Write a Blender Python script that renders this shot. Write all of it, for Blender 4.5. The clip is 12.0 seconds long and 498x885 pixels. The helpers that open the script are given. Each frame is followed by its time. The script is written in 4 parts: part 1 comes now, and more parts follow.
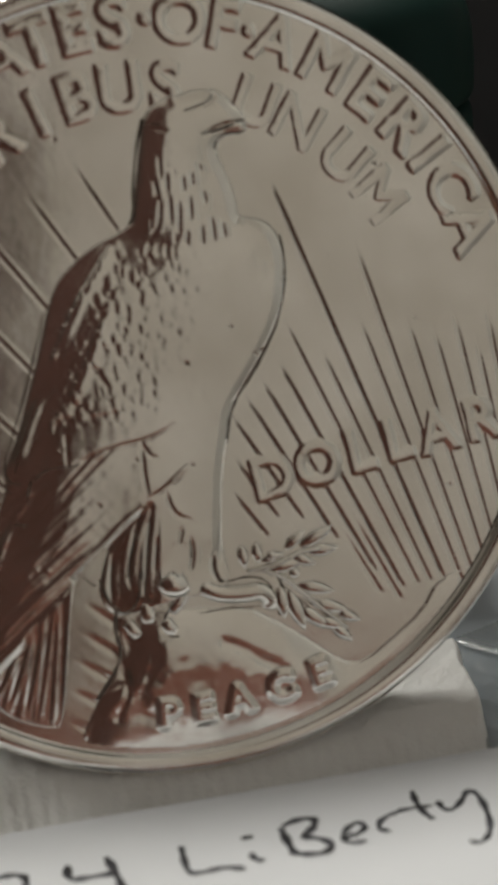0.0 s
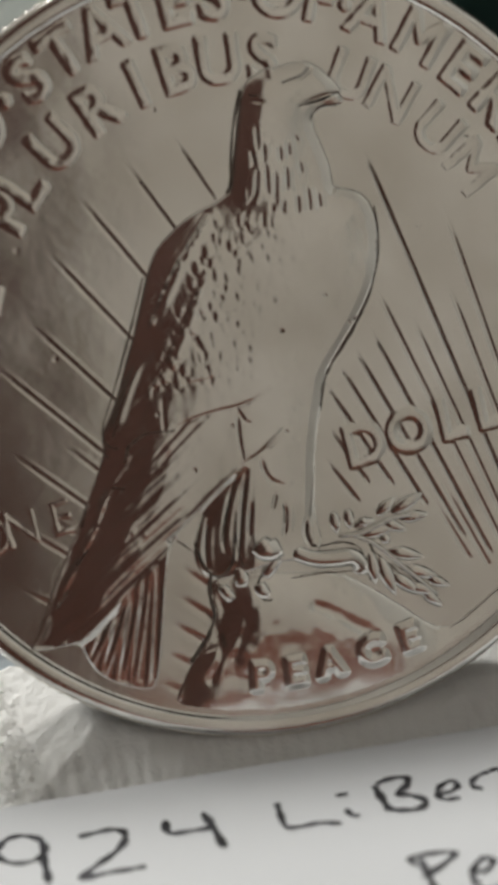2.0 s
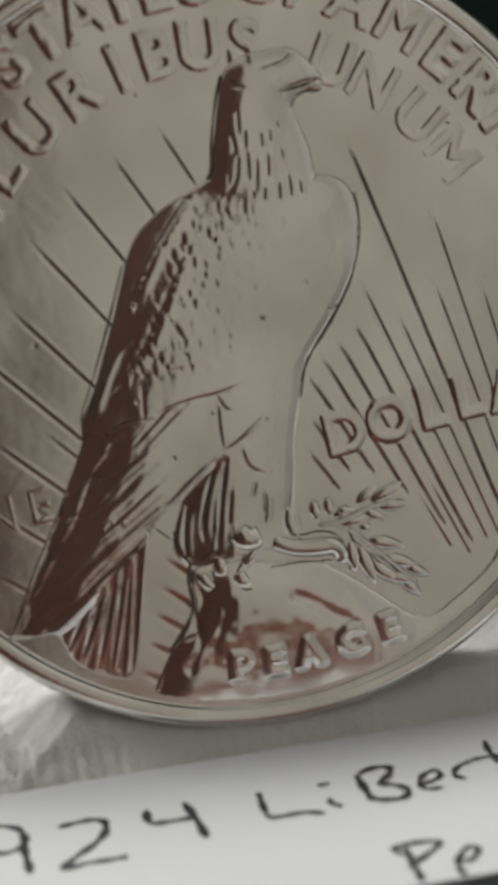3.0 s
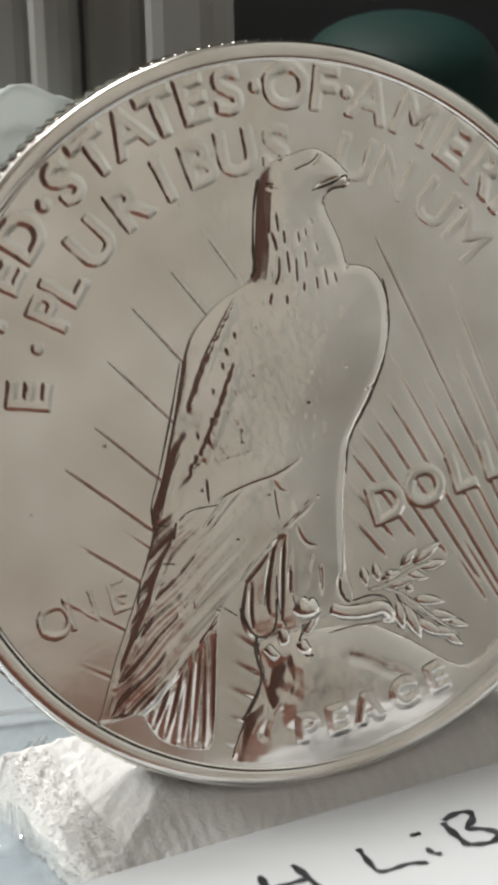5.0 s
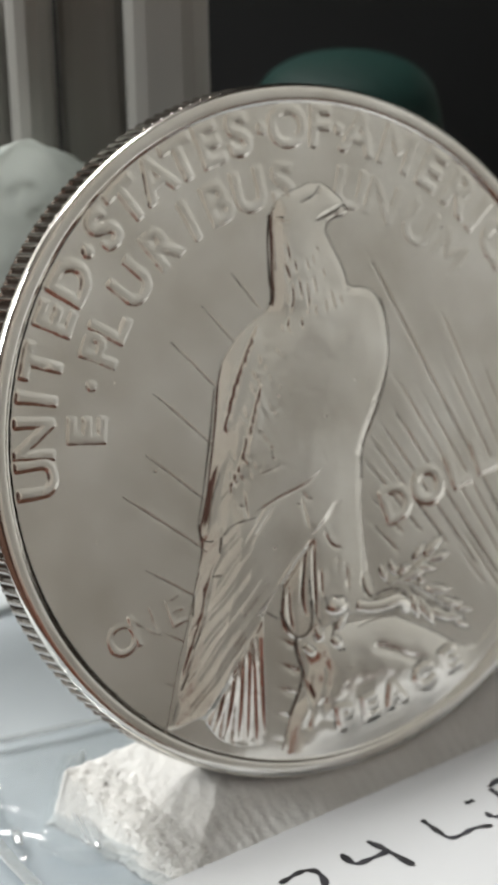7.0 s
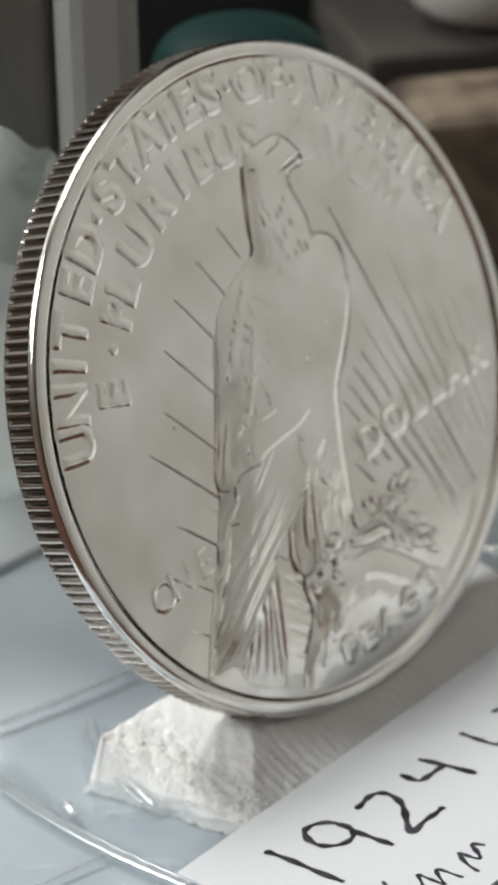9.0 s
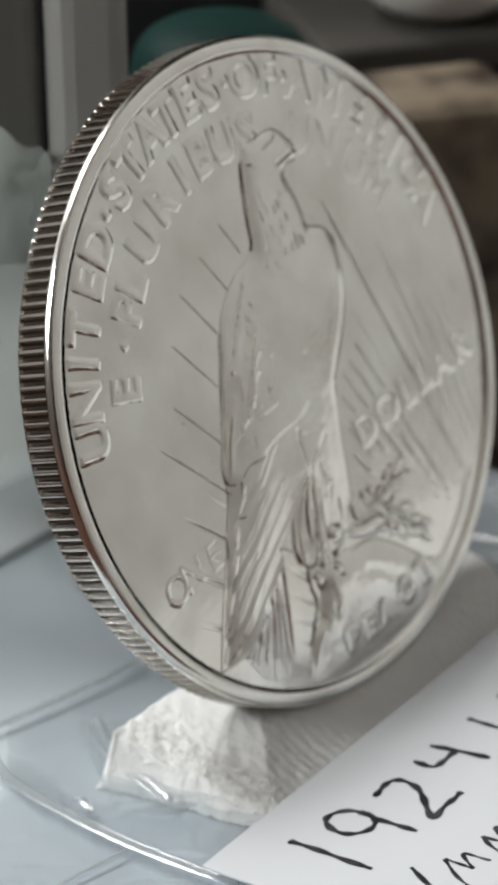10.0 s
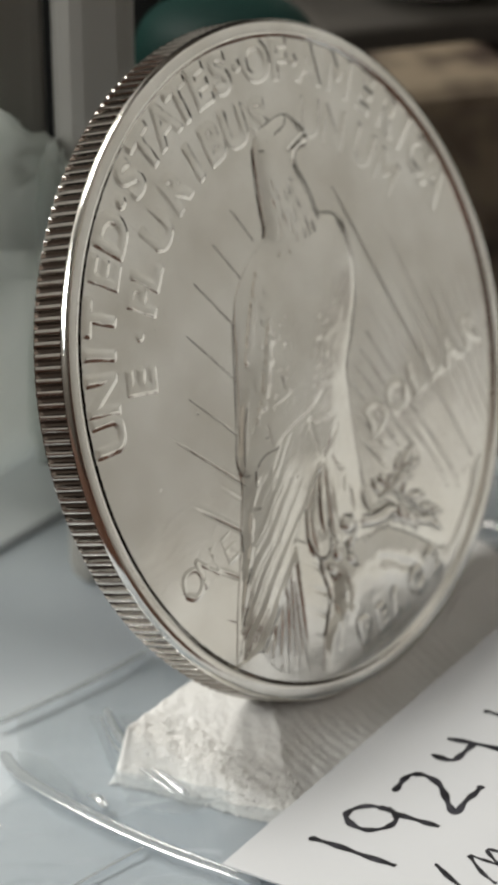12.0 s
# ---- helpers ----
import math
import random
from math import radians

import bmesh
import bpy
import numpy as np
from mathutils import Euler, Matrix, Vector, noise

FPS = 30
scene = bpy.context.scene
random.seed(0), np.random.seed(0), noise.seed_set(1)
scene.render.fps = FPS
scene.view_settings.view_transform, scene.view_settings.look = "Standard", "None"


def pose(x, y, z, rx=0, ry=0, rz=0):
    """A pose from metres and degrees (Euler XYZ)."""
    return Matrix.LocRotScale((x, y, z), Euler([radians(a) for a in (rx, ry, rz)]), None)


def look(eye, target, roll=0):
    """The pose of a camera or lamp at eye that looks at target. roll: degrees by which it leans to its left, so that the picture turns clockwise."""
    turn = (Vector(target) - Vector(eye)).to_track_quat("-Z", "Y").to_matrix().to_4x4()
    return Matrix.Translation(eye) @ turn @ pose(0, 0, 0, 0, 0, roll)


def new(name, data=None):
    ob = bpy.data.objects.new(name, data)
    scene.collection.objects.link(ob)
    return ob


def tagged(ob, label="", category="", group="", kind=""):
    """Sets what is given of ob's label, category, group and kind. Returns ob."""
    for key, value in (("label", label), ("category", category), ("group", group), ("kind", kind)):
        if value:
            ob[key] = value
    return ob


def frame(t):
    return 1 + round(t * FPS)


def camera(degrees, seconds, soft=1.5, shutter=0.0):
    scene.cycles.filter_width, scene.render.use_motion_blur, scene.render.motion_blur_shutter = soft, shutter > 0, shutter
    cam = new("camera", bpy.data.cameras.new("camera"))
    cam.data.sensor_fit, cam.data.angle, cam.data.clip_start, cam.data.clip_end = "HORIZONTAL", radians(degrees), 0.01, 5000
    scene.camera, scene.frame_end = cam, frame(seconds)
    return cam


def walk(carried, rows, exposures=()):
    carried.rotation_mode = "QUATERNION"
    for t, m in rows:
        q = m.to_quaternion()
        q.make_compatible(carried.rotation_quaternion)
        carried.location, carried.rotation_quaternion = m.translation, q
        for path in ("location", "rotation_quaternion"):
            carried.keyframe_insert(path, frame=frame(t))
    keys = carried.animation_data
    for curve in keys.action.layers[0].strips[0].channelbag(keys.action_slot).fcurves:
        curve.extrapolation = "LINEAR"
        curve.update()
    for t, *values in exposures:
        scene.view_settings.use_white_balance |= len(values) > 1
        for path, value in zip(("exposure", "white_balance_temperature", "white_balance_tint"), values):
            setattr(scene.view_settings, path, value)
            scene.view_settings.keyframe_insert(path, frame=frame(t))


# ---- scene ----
cam = camera(10.13, 12.0, soft=3.8)
MM = 0.001
# seconds, eye, target (millimetres), roll
PATH = [
    (0, (-16.24, -119.33, 72.89), (5.01, 4.99, 13.32), -2.09),
    (0.5, (-15.55, -119.64, 72.98), (5.53, 5.17, 14.15), -2.15),
    (1, (-17.35, -120.84, 73.04), (2.96, 3.96, 14.21), -2.26),
    (1.5, (-20.65, -123.27, 72.66), (-0.77, 2.27, 14.36), -2.15),
    (2, (-20.56, -122.19, 70.73), (0.13, 3.42, 12.92), -1.91),
    (2.5, (-20.38, -122.34, 69.58), (-0.25, 3.72, 12.38), -1.94),
    (2.7, (-20.98, -121.98, 69.20), (0.30, 3.62, 11.96), -1.68),
    (4.5, (-38.13, -119.68, 78.73), (-0.73, 0.30, 17.75), -1.27),
    (5, (-47.15, -119.23, 80.49), (-2.65, -1.78, 19.50), -1.39),
    (5.5, (-52.90, -119.44, 82.72), (-3.37, -3.85, 22.47), -1.31),
    (6, (-57.30, -119.77, 82.98), (-5.31, -5.21, 22.46), -1.13),
    (6.5, (-65.41, -116.99, 84.54), (-5.22, -6.74, 23.98), -1.08),
    (6.7, (-70.08, -116.64, 85.28), (-7.39, -7.82, 24.76), -1.21),
    (8.3, (-96.63, -103.49, 86.08), (-11.77, -11.60, 26.71), -1.18),
    (8.5, (-101.16, -100.57, 84.89), (-13.34, -11.16, 25.39), -1.32),
    (9, (-108.04, -95.16, 83.94), (-15.72, -10.80, 24.51), -1.12),
    (9.5, (-114.25, -91.00, 84.48), (-18.30, -11.07, 24.95), -0.83),
    (10, (-115.06, -88.19, 84.42), (-17.23, -10.36, 24.58), -0.71),
    (10.5, (-114.23, -86.30, 82.38), (-15.38, -9.83, 22.43), -0.58),
    (11, (-116.71, -84.16, 82.83), (-17.24, -9.06, 22.38), -0.47),
    (11.5, (-114.95, -84.71, 84.75), (-15.34, -9.91, 23.71), -0.35),
    (12, (-115.83, -82.93, 84.89), (-16.50, -8.32, 23.35), -0.25),
]


def mm(p):
    return Vector(p) * MM


walk(cam, [(t, look(mm(e), mm(g), roll)) for t, e, g, roll in PATH],
     exposures=[(0.0, -0.80, 7250, 10), (2.7, -0.80, 7000, 10), (4.5, -0.40, 7000, 10), (5.5, -0.31, 6950, 10), (6.5, -0.38, 6950, 10), (8.5, -0.45, 6800, 10), (10.5, -0.64, 6700, 10), (12.0, -0.70, 7150, 10)])
cam.data.dof.use_dof = True
cam.data.dof.focus_distance = 0.143
cam.data.dof.aperture_fstop = 88.0

# ---- world and light ----
world = bpy.data.worlds.new("sky")
scene.world = world
world.use_nodes = True
wn = world.node_tree.nodes
sky = wn.new("ShaderNodeTexSky")
sky.sky_type, sky.sun_disc = "NISHITA", False
sky.sun_elevation, sky.sun_rotation = radians(35), radians(-10)
world.node_tree.links.new(sky.outputs[0], wn["Background"].inputs[0])
wn["Background"].inputs[1].default_value = 0.1


def area_lamp(name, eye, target, w, h, power, colour):
    data = bpy.data.lights.new(name, "AREA")
    data.shape, data.size, data.size_y, data.energy, data.color = "RECTANGLE", w, h, power, colour
    ob = new(name, data)
    ob.matrix_world = look(eye, target)
    return ob


area_lamp("west_window_light", (-1.52, 0.75, 1.1), (0, 0.0, 0.15), 0.7, 0.7, 32.0, (0.93, 0.98, 1.0))
area_lamp("north_window_light", (-0.27, 1.0, 1.76), (0, -0.1, 0.1), 0.9, 0.45, 46.0, (0.95, 0.98, 1.0))


# ---- materials ----
def mat(name, colour, rough=0.5, metal=0.0):
    m = bpy.data.materials.new(name)
    m.use_nodes = True
    b = m.node_tree.nodes["Principled BSDF"]
    b.inputs["Base Color"].default_value = (*colour, 1)
    b.inputs["Roughness"].default_value = rough
    b.inputs["Metallic"].default_value = metal
    return m


def vary(m, a, b, scale, detail=6, contrast=(0.35, 0.65), obj=True):
    """Base colour that drifts between two tones by noise."""
    t = m.node_tree
    tc = t.nodes.new("ShaderNodeTexCoord")
    n = t.nodes.new("ShaderNodeTexNoise")
    n.inputs["Scale"].default_value, n.inputs["Detail"].default_value = scale, detail
    r = t.nodes.new("ShaderNodeValToRGB")
    r.color_ramp.elements[0].position, r.color_ramp.elements[1].position = contrast
    r.color_ramp.elements[0].color, r.color_ramp.elements[1].color = (*a, 1), (*b, 1)
    t.links.new(tc.outputs["Object"], n.inputs["Vector"])
    t.links.new(n.outputs["Fac"], r.inputs["Fac"])
    t.links.new(r.outputs["Color"], t.nodes["Principled BSDF"].inputs["Base Color"])
    return n


def relief(m, scale, strength, distance, detail=4):
    t = m.node_tree
    tc = t.nodes.new("ShaderNodeTexCoord")
    n = t.nodes.new("ShaderNodeTexNoise")
    n.inputs["Scale"].default_value, n.inputs["Detail"].default_value = scale, detail
    b = t.nodes.new("ShaderNodeBump")
    b.inputs["Strength"].default_value, b.inputs["Distance"].default_value = strength, distance
    t.links.new(tc.outputs["Object"], n.inputs["Vector"])
    t.links.new(n.outputs["Fac"], b.inputs["Height"])
    last = t.nodes["Principled BSDF"].inputs["Normal"]
    if last.is_linked:
        t.links.new(last.links[0].from_socket, b.inputs["Normal"])
    t.links.new(b.outputs["Normal"], last)
    return m


silver = mat("worn_silver", (0.82, 0.80, 0.75), 0.13, 1.0)
vary(silver, (0.71, 0.68, 0.62), (0.92, 0.905, 0.865), 180, 9, (0.28, 0.66))
relief(silver, 2600, 0.05, 0.00004, 3)
relief(silver, 330, 0.09, 0.0001, 3)
silver_edge = mat("edge_silver", (0.42, 0.395, 0.365), 0.16, 1.0)
relief(silver_edge, 900, 0.15, 0.00006)
dark_line = mat("dark_line_tone", (0.06, 0.045, 0.034), 0.5)
vary(dark_line, (0.04, 0.029, 0.022), (0.16, 0.125, 0.10), 1500, 3)
groove_silver = mat("groove_silver", (0.06, 0.046, 0.038), 0.45, 1.0)
paper_mat = mat("white_paper", (0.62, 0.63, 0.65), 0.8)
relief(paper_mat, 1500, 0.15, 0.00004)
cloth = mat("white_cloth", (0.74, 0.74, 0.73), 0.95)
vary(cloth, (0.70, 0.70, 0.69), (0.78, 0.78, 0.77), 25, 5)
ink = mat("black_ink", (0.012, 0.012, 0.016), 0.45)
vary(ink, (0.008, 0.008, 0.012), (0.06, 0.06, 0.075), 900, 3, (0.45, 0.75))
tissue = mat("white_tissue", (0.84, 0.83, 0.80), 0.95)
vary(tissue, (0.86, 0.85, 0.83), (0.93, 0.925, 0.91), 220, 6)
relief(tissue, 3800, 0.6, 0.00012, 6)
plastic = mat("clear_plastic_base", (0.56, 0.61, 0.66), 0.22)
vary(plastic, (0.50, 0.55, 0.60), (0.64, 0.69, 0.73), 40, 4)
relief(plastic, 60, 0.2, 0.001, 3)
clear_rim = mat("pale_rim_plastic", (0.72, 0.76, 0.78), 0.25)
vary(clear_rim, (0.66, 0.70, 0.73), (0.78, 0.81, 0.83), 60, 4)
wood = mat("brown_wood", (0.075, 0.036, 0.024), 0.8)
vary(wood, (0.05, 0.023, 0.015), (0.10, 0.048, 0.032), 30, 8)
dark_cloth = mat("dark_cloth", (0.05, 0.042, 0.036), 0.95)
vary(dark_cloth, (0.04, 0.033, 0.028), (0.06, 0.051, 0.044), 12, 5)
dark_wood = mat("dark_wood", (0.03, 0.018, 0.013), 0.6)
vary(dark_wood, (0.022, 0.013, 0.010), (0.04, 0.024, 0.018), 14, 8)
red_wood = mat("red_brown_wood", (0.20, 0.084, 0.064), 0.6)
vary(red_wood, (0.17, 0.07, 0.053), (0.23, 0.098, 0.075), 14, 8)
deep_wood = mat("deep_brown_wood", (0.060, 0.027, 0.021), 0.6)
vary(deep_wood, (0.046, 0.020, 0.015), (0.075, 0.034, 0.027), 14, 8)
for m in (wood, dark_cloth, dark_wood, red_wood, deep_wood):
    m.node_tree.nodes["Principled BSDF"].inputs["Specular IOR Level"].default_value = 0.08
dark_paint = mat("dark_paint", (0.16, 0.145, 0.13), 0.9)
vary(dark_paint, (0.14, 0.126, 0.113), (0.18, 0.163, 0.147), 3, 4)
taupe_paint = mat("taupe_paint", (0.68, 0.64, 0.595), 0.9)
vary(taupe_paint, (0.66, 0.62, 0.575), (0.70, 0.66, 0.615), 3, 4)
wall_paint = mat("wall_paint", (0.85, 0.845, 0.825), 0.9)
vary(wall_paint, (0.83, 0.825, 0.805), (0.87, 0.865, 0.845), 3, 4)
grey_card = mat("grey_card", (0.28, 0.272, 0.255), 0.8)
dark_plastic = mat("dark_plastic", (0.012, 0.013, 0.014), 0.5)
light_card = mat("light_card", (0.36, 0.355, 0.335), 0.85)
brown_card = mat("brown_card", (0.045, 0.039, 0.033), 0.85)
vary(brown_card, (0.034, 0.029, 0.025), (0.056, 0.049, 0.041), 90, 4)
white_plastic = mat("white_plastic", (0.75, 0.74, 0.70), 0.5)
tan_wood = mat("tan_wood", (0.22, 0.15, 0.09), 0.6)
vary(tan_wood, (0.035, 0.02, 0.013), (0.20, 0.155, 0.105), 160, 2, (0.4, 0.6))
pale_film = mat("pale_film", (0.66, 0.70, 0.66), 0.4)
vary(pale_film, (0.62, 0.68, 0.64), (0.88, 0.89, 0.86), 70, 2)
# thin crumpled film lets light through
pt = pale_film.node_tree
thin, clear = pt.nodes.new("ShaderNodeBsdfTranslucent"), pt.nodes.new("ShaderNodeBsdfTransparent")
thin.inputs["Color"].default_value = (0.80, 0.84, 0.81, 1)
half, most = pt.nodes.new("ShaderNodeMixShader"), pt.nodes.new("ShaderNodeMixShader")
half.inputs[0].default_value, most.inputs[0].default_value = 0.45, 0.3
pt.links.new(pt.nodes["Principled BSDF"].outputs[0], half.inputs[1])
pt.links.new(thin.outputs[0], half.inputs[2])
pt.links.new(half.outputs[0], most.inputs[1])
pt.links.new(clear.outputs[0], most.inputs[2])
pt.links.new(most.outputs[0], pt.nodes["Material Output"].inputs[0])
green_glass = mat("green_plastic", (0.003, 0.024, 0.020), 0.6)
green_glass.node_tree.nodes["Principled BSDF"].inputs["Specular IOR Level"].default_value = 0.2


# ---- mesh helpers ----
def mesh_of(name, verts, faces, material, smooth=True):
    me = bpy.data.meshes.new(name)
    me.from_pydata([tuple(v) for v in verts], [], [tuple(f) for f in faces])
    me.materials.append(material)
    if smooth:
        me.polygons.foreach_set("use_smooth", [True] * len(me.polygons))
    me.update()
    return me


def part(name, me, parent=None, label="", m=None):
    ob = new(name, me)
    if parent is not None:
        ob.parent = parent
    if m is not None:
        ob.matrix_local = m
    if label:
        ob["label"] = label
    return ob


def bm_mesh(name, bm, material, smooth=False):
    me = bpy.data.meshes.new(name)
    bm.to_mesh(me)
    bm.free()
    me.materials.append(material)
    if smooth:
        me.polygons.foreach_set("use_smooth", [True] * len(me.polygons))
    return me


def box_mesh(name, lo, hi, material, bevel=0.0):
    bm = bmesh.new()
    bmesh.ops.create_cube(bm, size=1)
    for v in bm.verts:
        v.co = Vector([(l + h) / 2 + c * (h - l) for l, h, c in zip(lo, hi, v.co)])
    if bevel:
        bmesh.ops.bevel(bm, geom=bm.edges[:], offset=bevel, segments=3, affect="EDGES", profile=0.5)
    return bm_mesh(name, bm, material)


def smooth_line(pts, rounds=2, closed=False):
    p = np.array(pts, float)
    for _ in range(rounds):
        q = np.roll(p, -1, 0) if closed else p[1:]
        a = p if closed else p[:-1]
        cut = np.stack([0.75 * a + 0.25 * q, 0.25 * a + 0.75 * q], 1).reshape(-1, p.shape[1])
        p = cut if closed else np.vstack([p[:1], cut, p[-1:]])
    return p


def near_line(U, V, pts):
    """Distance of the grid to a polyline and how far along it the nearest place lies (0 to 1)."""
    p = np.array(pts, float)
    lens = np.linalg.norm(np.diff(p, axis=0), axis=1)
    best, along, run = np.full(U.shape, 1e9), np.zeros(U.shape), 0.0
    for a, b, ln in zip(p[:-1], p[1:], lens):
        d = (b - a) / max(ln, 1e-9)
        s = np.clip((U - a[0]) * d[0] + (V - a[1]) * d[1], 0, ln)
        dist = np.hypot(U - a[0] - s * d[0], V - a[1] - s * d[1])
        m = dist < best
        best, along = np.where(m, dist, best), np.where(m, (run + s) / lens.sum(), along)
        run += ln
    return best, along


def inside(U, V, pts):
    """Signed distance to a closed outline, positive inside."""
    p = np.array(pts, float)
    best, odd = np.full(U.shape, 1e9), np.zeros(U.shape, bool)
    for a, b in zip(p, np.roll(p, -1, 0)):
        d, ln = b - a, np.linalg.norm(b - a)
        if ln < 1e-9:
            continue
        s = np.clip(((U - a[0]) * d[0] + (V - a[1]) * d[1]) / ln**2, 0, 1)
        best = np.minimum(best, np.hypot(U - a[0] - s * d[0], V - a[1] - s * d[1]))
        if a[1] != b[1]:
            cross = ((a[1] > V) != (b[1] > V)) & (U < (b[0] - a[0]) * (V - a[1]) / (b[1] - a[1]) + a[0])
            odd ^= cross
    return np.where(odd, best, -best)


def ramp(x, a, b):
    t = np.clip((x - a) / (b - a), 0, 1)
    return t * t * (3 - 2 * t)


def soft_noise(U, V, size, seed):
    """Smooth random relief between -1 and 1, with lumps of about that size."""
    rng = np.random.RandomState(seed)
    lat = rng.uniform(-1, 1, (64, 64))
    x, y = (U / size) % 64, (V / size) % 64
    i, j = np.floor(x).astype(int), np.floor(y).astype(int)
    fx, fy = ramp(x - i, 0, 1), ramp(y - j, 0, 1)
    g = lambda a, b: lat[a % 64, b % 64]
    return (g(i, j) * (1 - fx) + g(i + 1, j) * fx) * (1 - fy) + (g(i, j + 1) * (1 - fx) + g(i + 1, j + 1) * fx) * fy


def sheet_mesh(name, u, v, height, keep, material, scale=MM):
    """A mesh over the grid u x v (millimetres) at the given heights, where keep is true."""
    U, V = np.meshgrid(u, v)
    index = -np.ones(U.shape, int)
    quad = keep[:-1, :-1] & keep[1:, :-1] & keep[:-1, 1:] & keep[1:, 1:]
    used = np.zeros(U.shape, bool)
    for a in (slice(None, -1), slice(1, None)):
        for b in (slice(None, -1), slice(1, None)):
            used[a, b] |= quad
    index[used] = np.arange(used.sum())
    verts = np.stack([U[used], V[used], height[used]], 1) * scale
    i, j = np.nonzero(quad)
    faces = np.stack([index[i, j], index[i, j + 1], index[i + 1, j + 1], index[i + 1, j]], 1)
    return mesh_of(name, verts.tolist(), faces.tolist(), material)


# ---- room that closes the place ----
def wall(name, lo, hi):
    return tagged(part(name, box_mesh(name, lo, hi, wall_paint)), "plain matt off-white painted wall", "wall", kind="structure")


so = wall("wall_south", (-1.7, -2.3, -0.8), (0.8, -2.2, 2.4))
so.data.materials[0] = taupe_paint
so["label"] = "plain matt warm off-white painted wall"
wall("wall_east", (0.8, -2.3, -0.8), (0.9, 1.8, 2.4))
curtain = new("dark_curtain")
tagged(curtain, "dark brown curtain hanging in folds along the wall", "curtain")
cv, cf = [], []
for k in range(241):
    y = -0.35 + 1.56 * k / 240
    x = 0.76 + 0.018 * math.sin(y * 52) + 0.006 * math.sin(y * 131)
    cv += [(x, y, -0.78), (x, y, 2.36), (x + 0.004, y, 2.36), (x + 0.004, y, -0.78)]
for k in range(240):
    a = 4 * k
    cf += [(a, a + 4, a + 5, a + 1), (a + 2, a + 6, a + 7, a + 3), (a + 1, a + 5, a + 6, a + 2), (a + 3, a + 7, a + 4, a)]
part("cloth", mesh_of("cloth", cv, cf, dark_cloth), curtain)
# the north and west walls stand round their window openings
wn_ = new("wall_north")
tagged(wn_, "plain off-white wall with a high wide window opening", "wall", kind="structure")
for lo, hi in (((-1.7, 1.25, -0.8), (0.8, 1.35, 1.66)), ((-1.7, 1.25, 2.3), (0.8, 1.35, 2.4)), ((-1.7, 1.25, 1.66), (-0.8, 1.35, 2.3)), ((0.36, 1.25, 1.66), (0.8, 1.35, 2.3))):
    part("wall_panel", box_mesh("wall_panel", lo, hi, wall_paint), wn_)
ww = new("wall_west")
tagged(ww, "dark grey-brown painted wall with a wide window opening", "wall", kind="structure")
for lo, hi in (((-1.8, -2.3, -0.8), (-1.7, 1.7, 0.68)), ((-1.8, -2.3, 1.56), (-1.7, 1.7, 2.4)), ((-1.8, -2.3, 0.68), (-1.7, 0.30, 1.56)), ((-1.8, 1.20, 0.68), (-1.7, 1.7, 1.56))):
    part("wall_panel", box_mesh("wall_panel", lo, hi, dark_paint), ww)
tagged(part("floor", box_mesh("floor", (-1.8, -2.3, -0.85), (0.9, 1.8, -0.8), wood)), "brown wooden floor", "floor", kind="structure")
tagged(part("ceiling", box_mesh("ceiling", (-1.8, -2.3, 2.4), (0.9, 1.8, 2.45), wall_paint)), "plain off-white ceiling", "ceiling", kind="structure")
tb = new("table")
tagged(tb, "brown wooden table top under the plastic case", "table")
part("tabletop", box_mesh("tabletop", (-0.5, -0.35, -0.036), (0.6, 0.5, -0.012), wood, 0.003), tb)
for x in (-0.44, 0.54):
    for y in (-0.29, 0.44):
        part("leg", box_mesh("leg", (x - 0.025, y - 0.025, -0.8), (x + 0.025, y + 0.025, -0.036), wood, 0.003), tb)

# unseen cabinet, bookcase and sideboard, added to put brown reflections on the coin
cb = new("unseen_cabinet")
tagged(cb, "unseen tall red-brown wooden cabinet facing the table, added for reflections", "cabinet")
part("body", box_mesh("body", (-0.23, -0.95, -0.8), (0.045, -0.62, 0.55), deep_wood, 0.004), cb)
for x0, x1 in ((-0.226, -0.093), (-0.089, 0.041)):
    part("door", box_mesh("door", (x0, -0.62, -0.76), (x1, -0.60, 0.52), deep_wood, 0.004), cb)
bk = new("unseen_bookcase")
tagged(bk, "unseen dark brown bookcase next to the cabinet, added for dark reflections", "bookcase")
part("body", box_mesh("body", (-1.5, -0.95, -0.8), (-0.235, -0.60, 0.45), dark_wood, 0.004), bk)
sb = new("unseen_sideboard")
tagged(sb, "unseen low red-brown wooden sideboard in front of the cabinet, added for reflections", "sideboard")
part("body", box_mesh("body", (-0.015, -0.598, -0.8), (0.130, -0.52, -0.062), dark_wood, 0.004), sb)
part("top", box_mesh("top", (-0.018, -0.598, -0.0618), (0.133, -0.51, 0.055), red_wood, 0.004), sb)
ws = part("white_cloth", box_mesh("white_cloth", (0.0, 0.0, -0.0004), (0.32, 0.30, 0.0004), cloth, 0.0003))
ws.matrix_world = pose(0.062, -0.066, -0.0113, 0, 0, -60)
tagged(ws, "plain white cloth spread over one side of the table", "cloth")

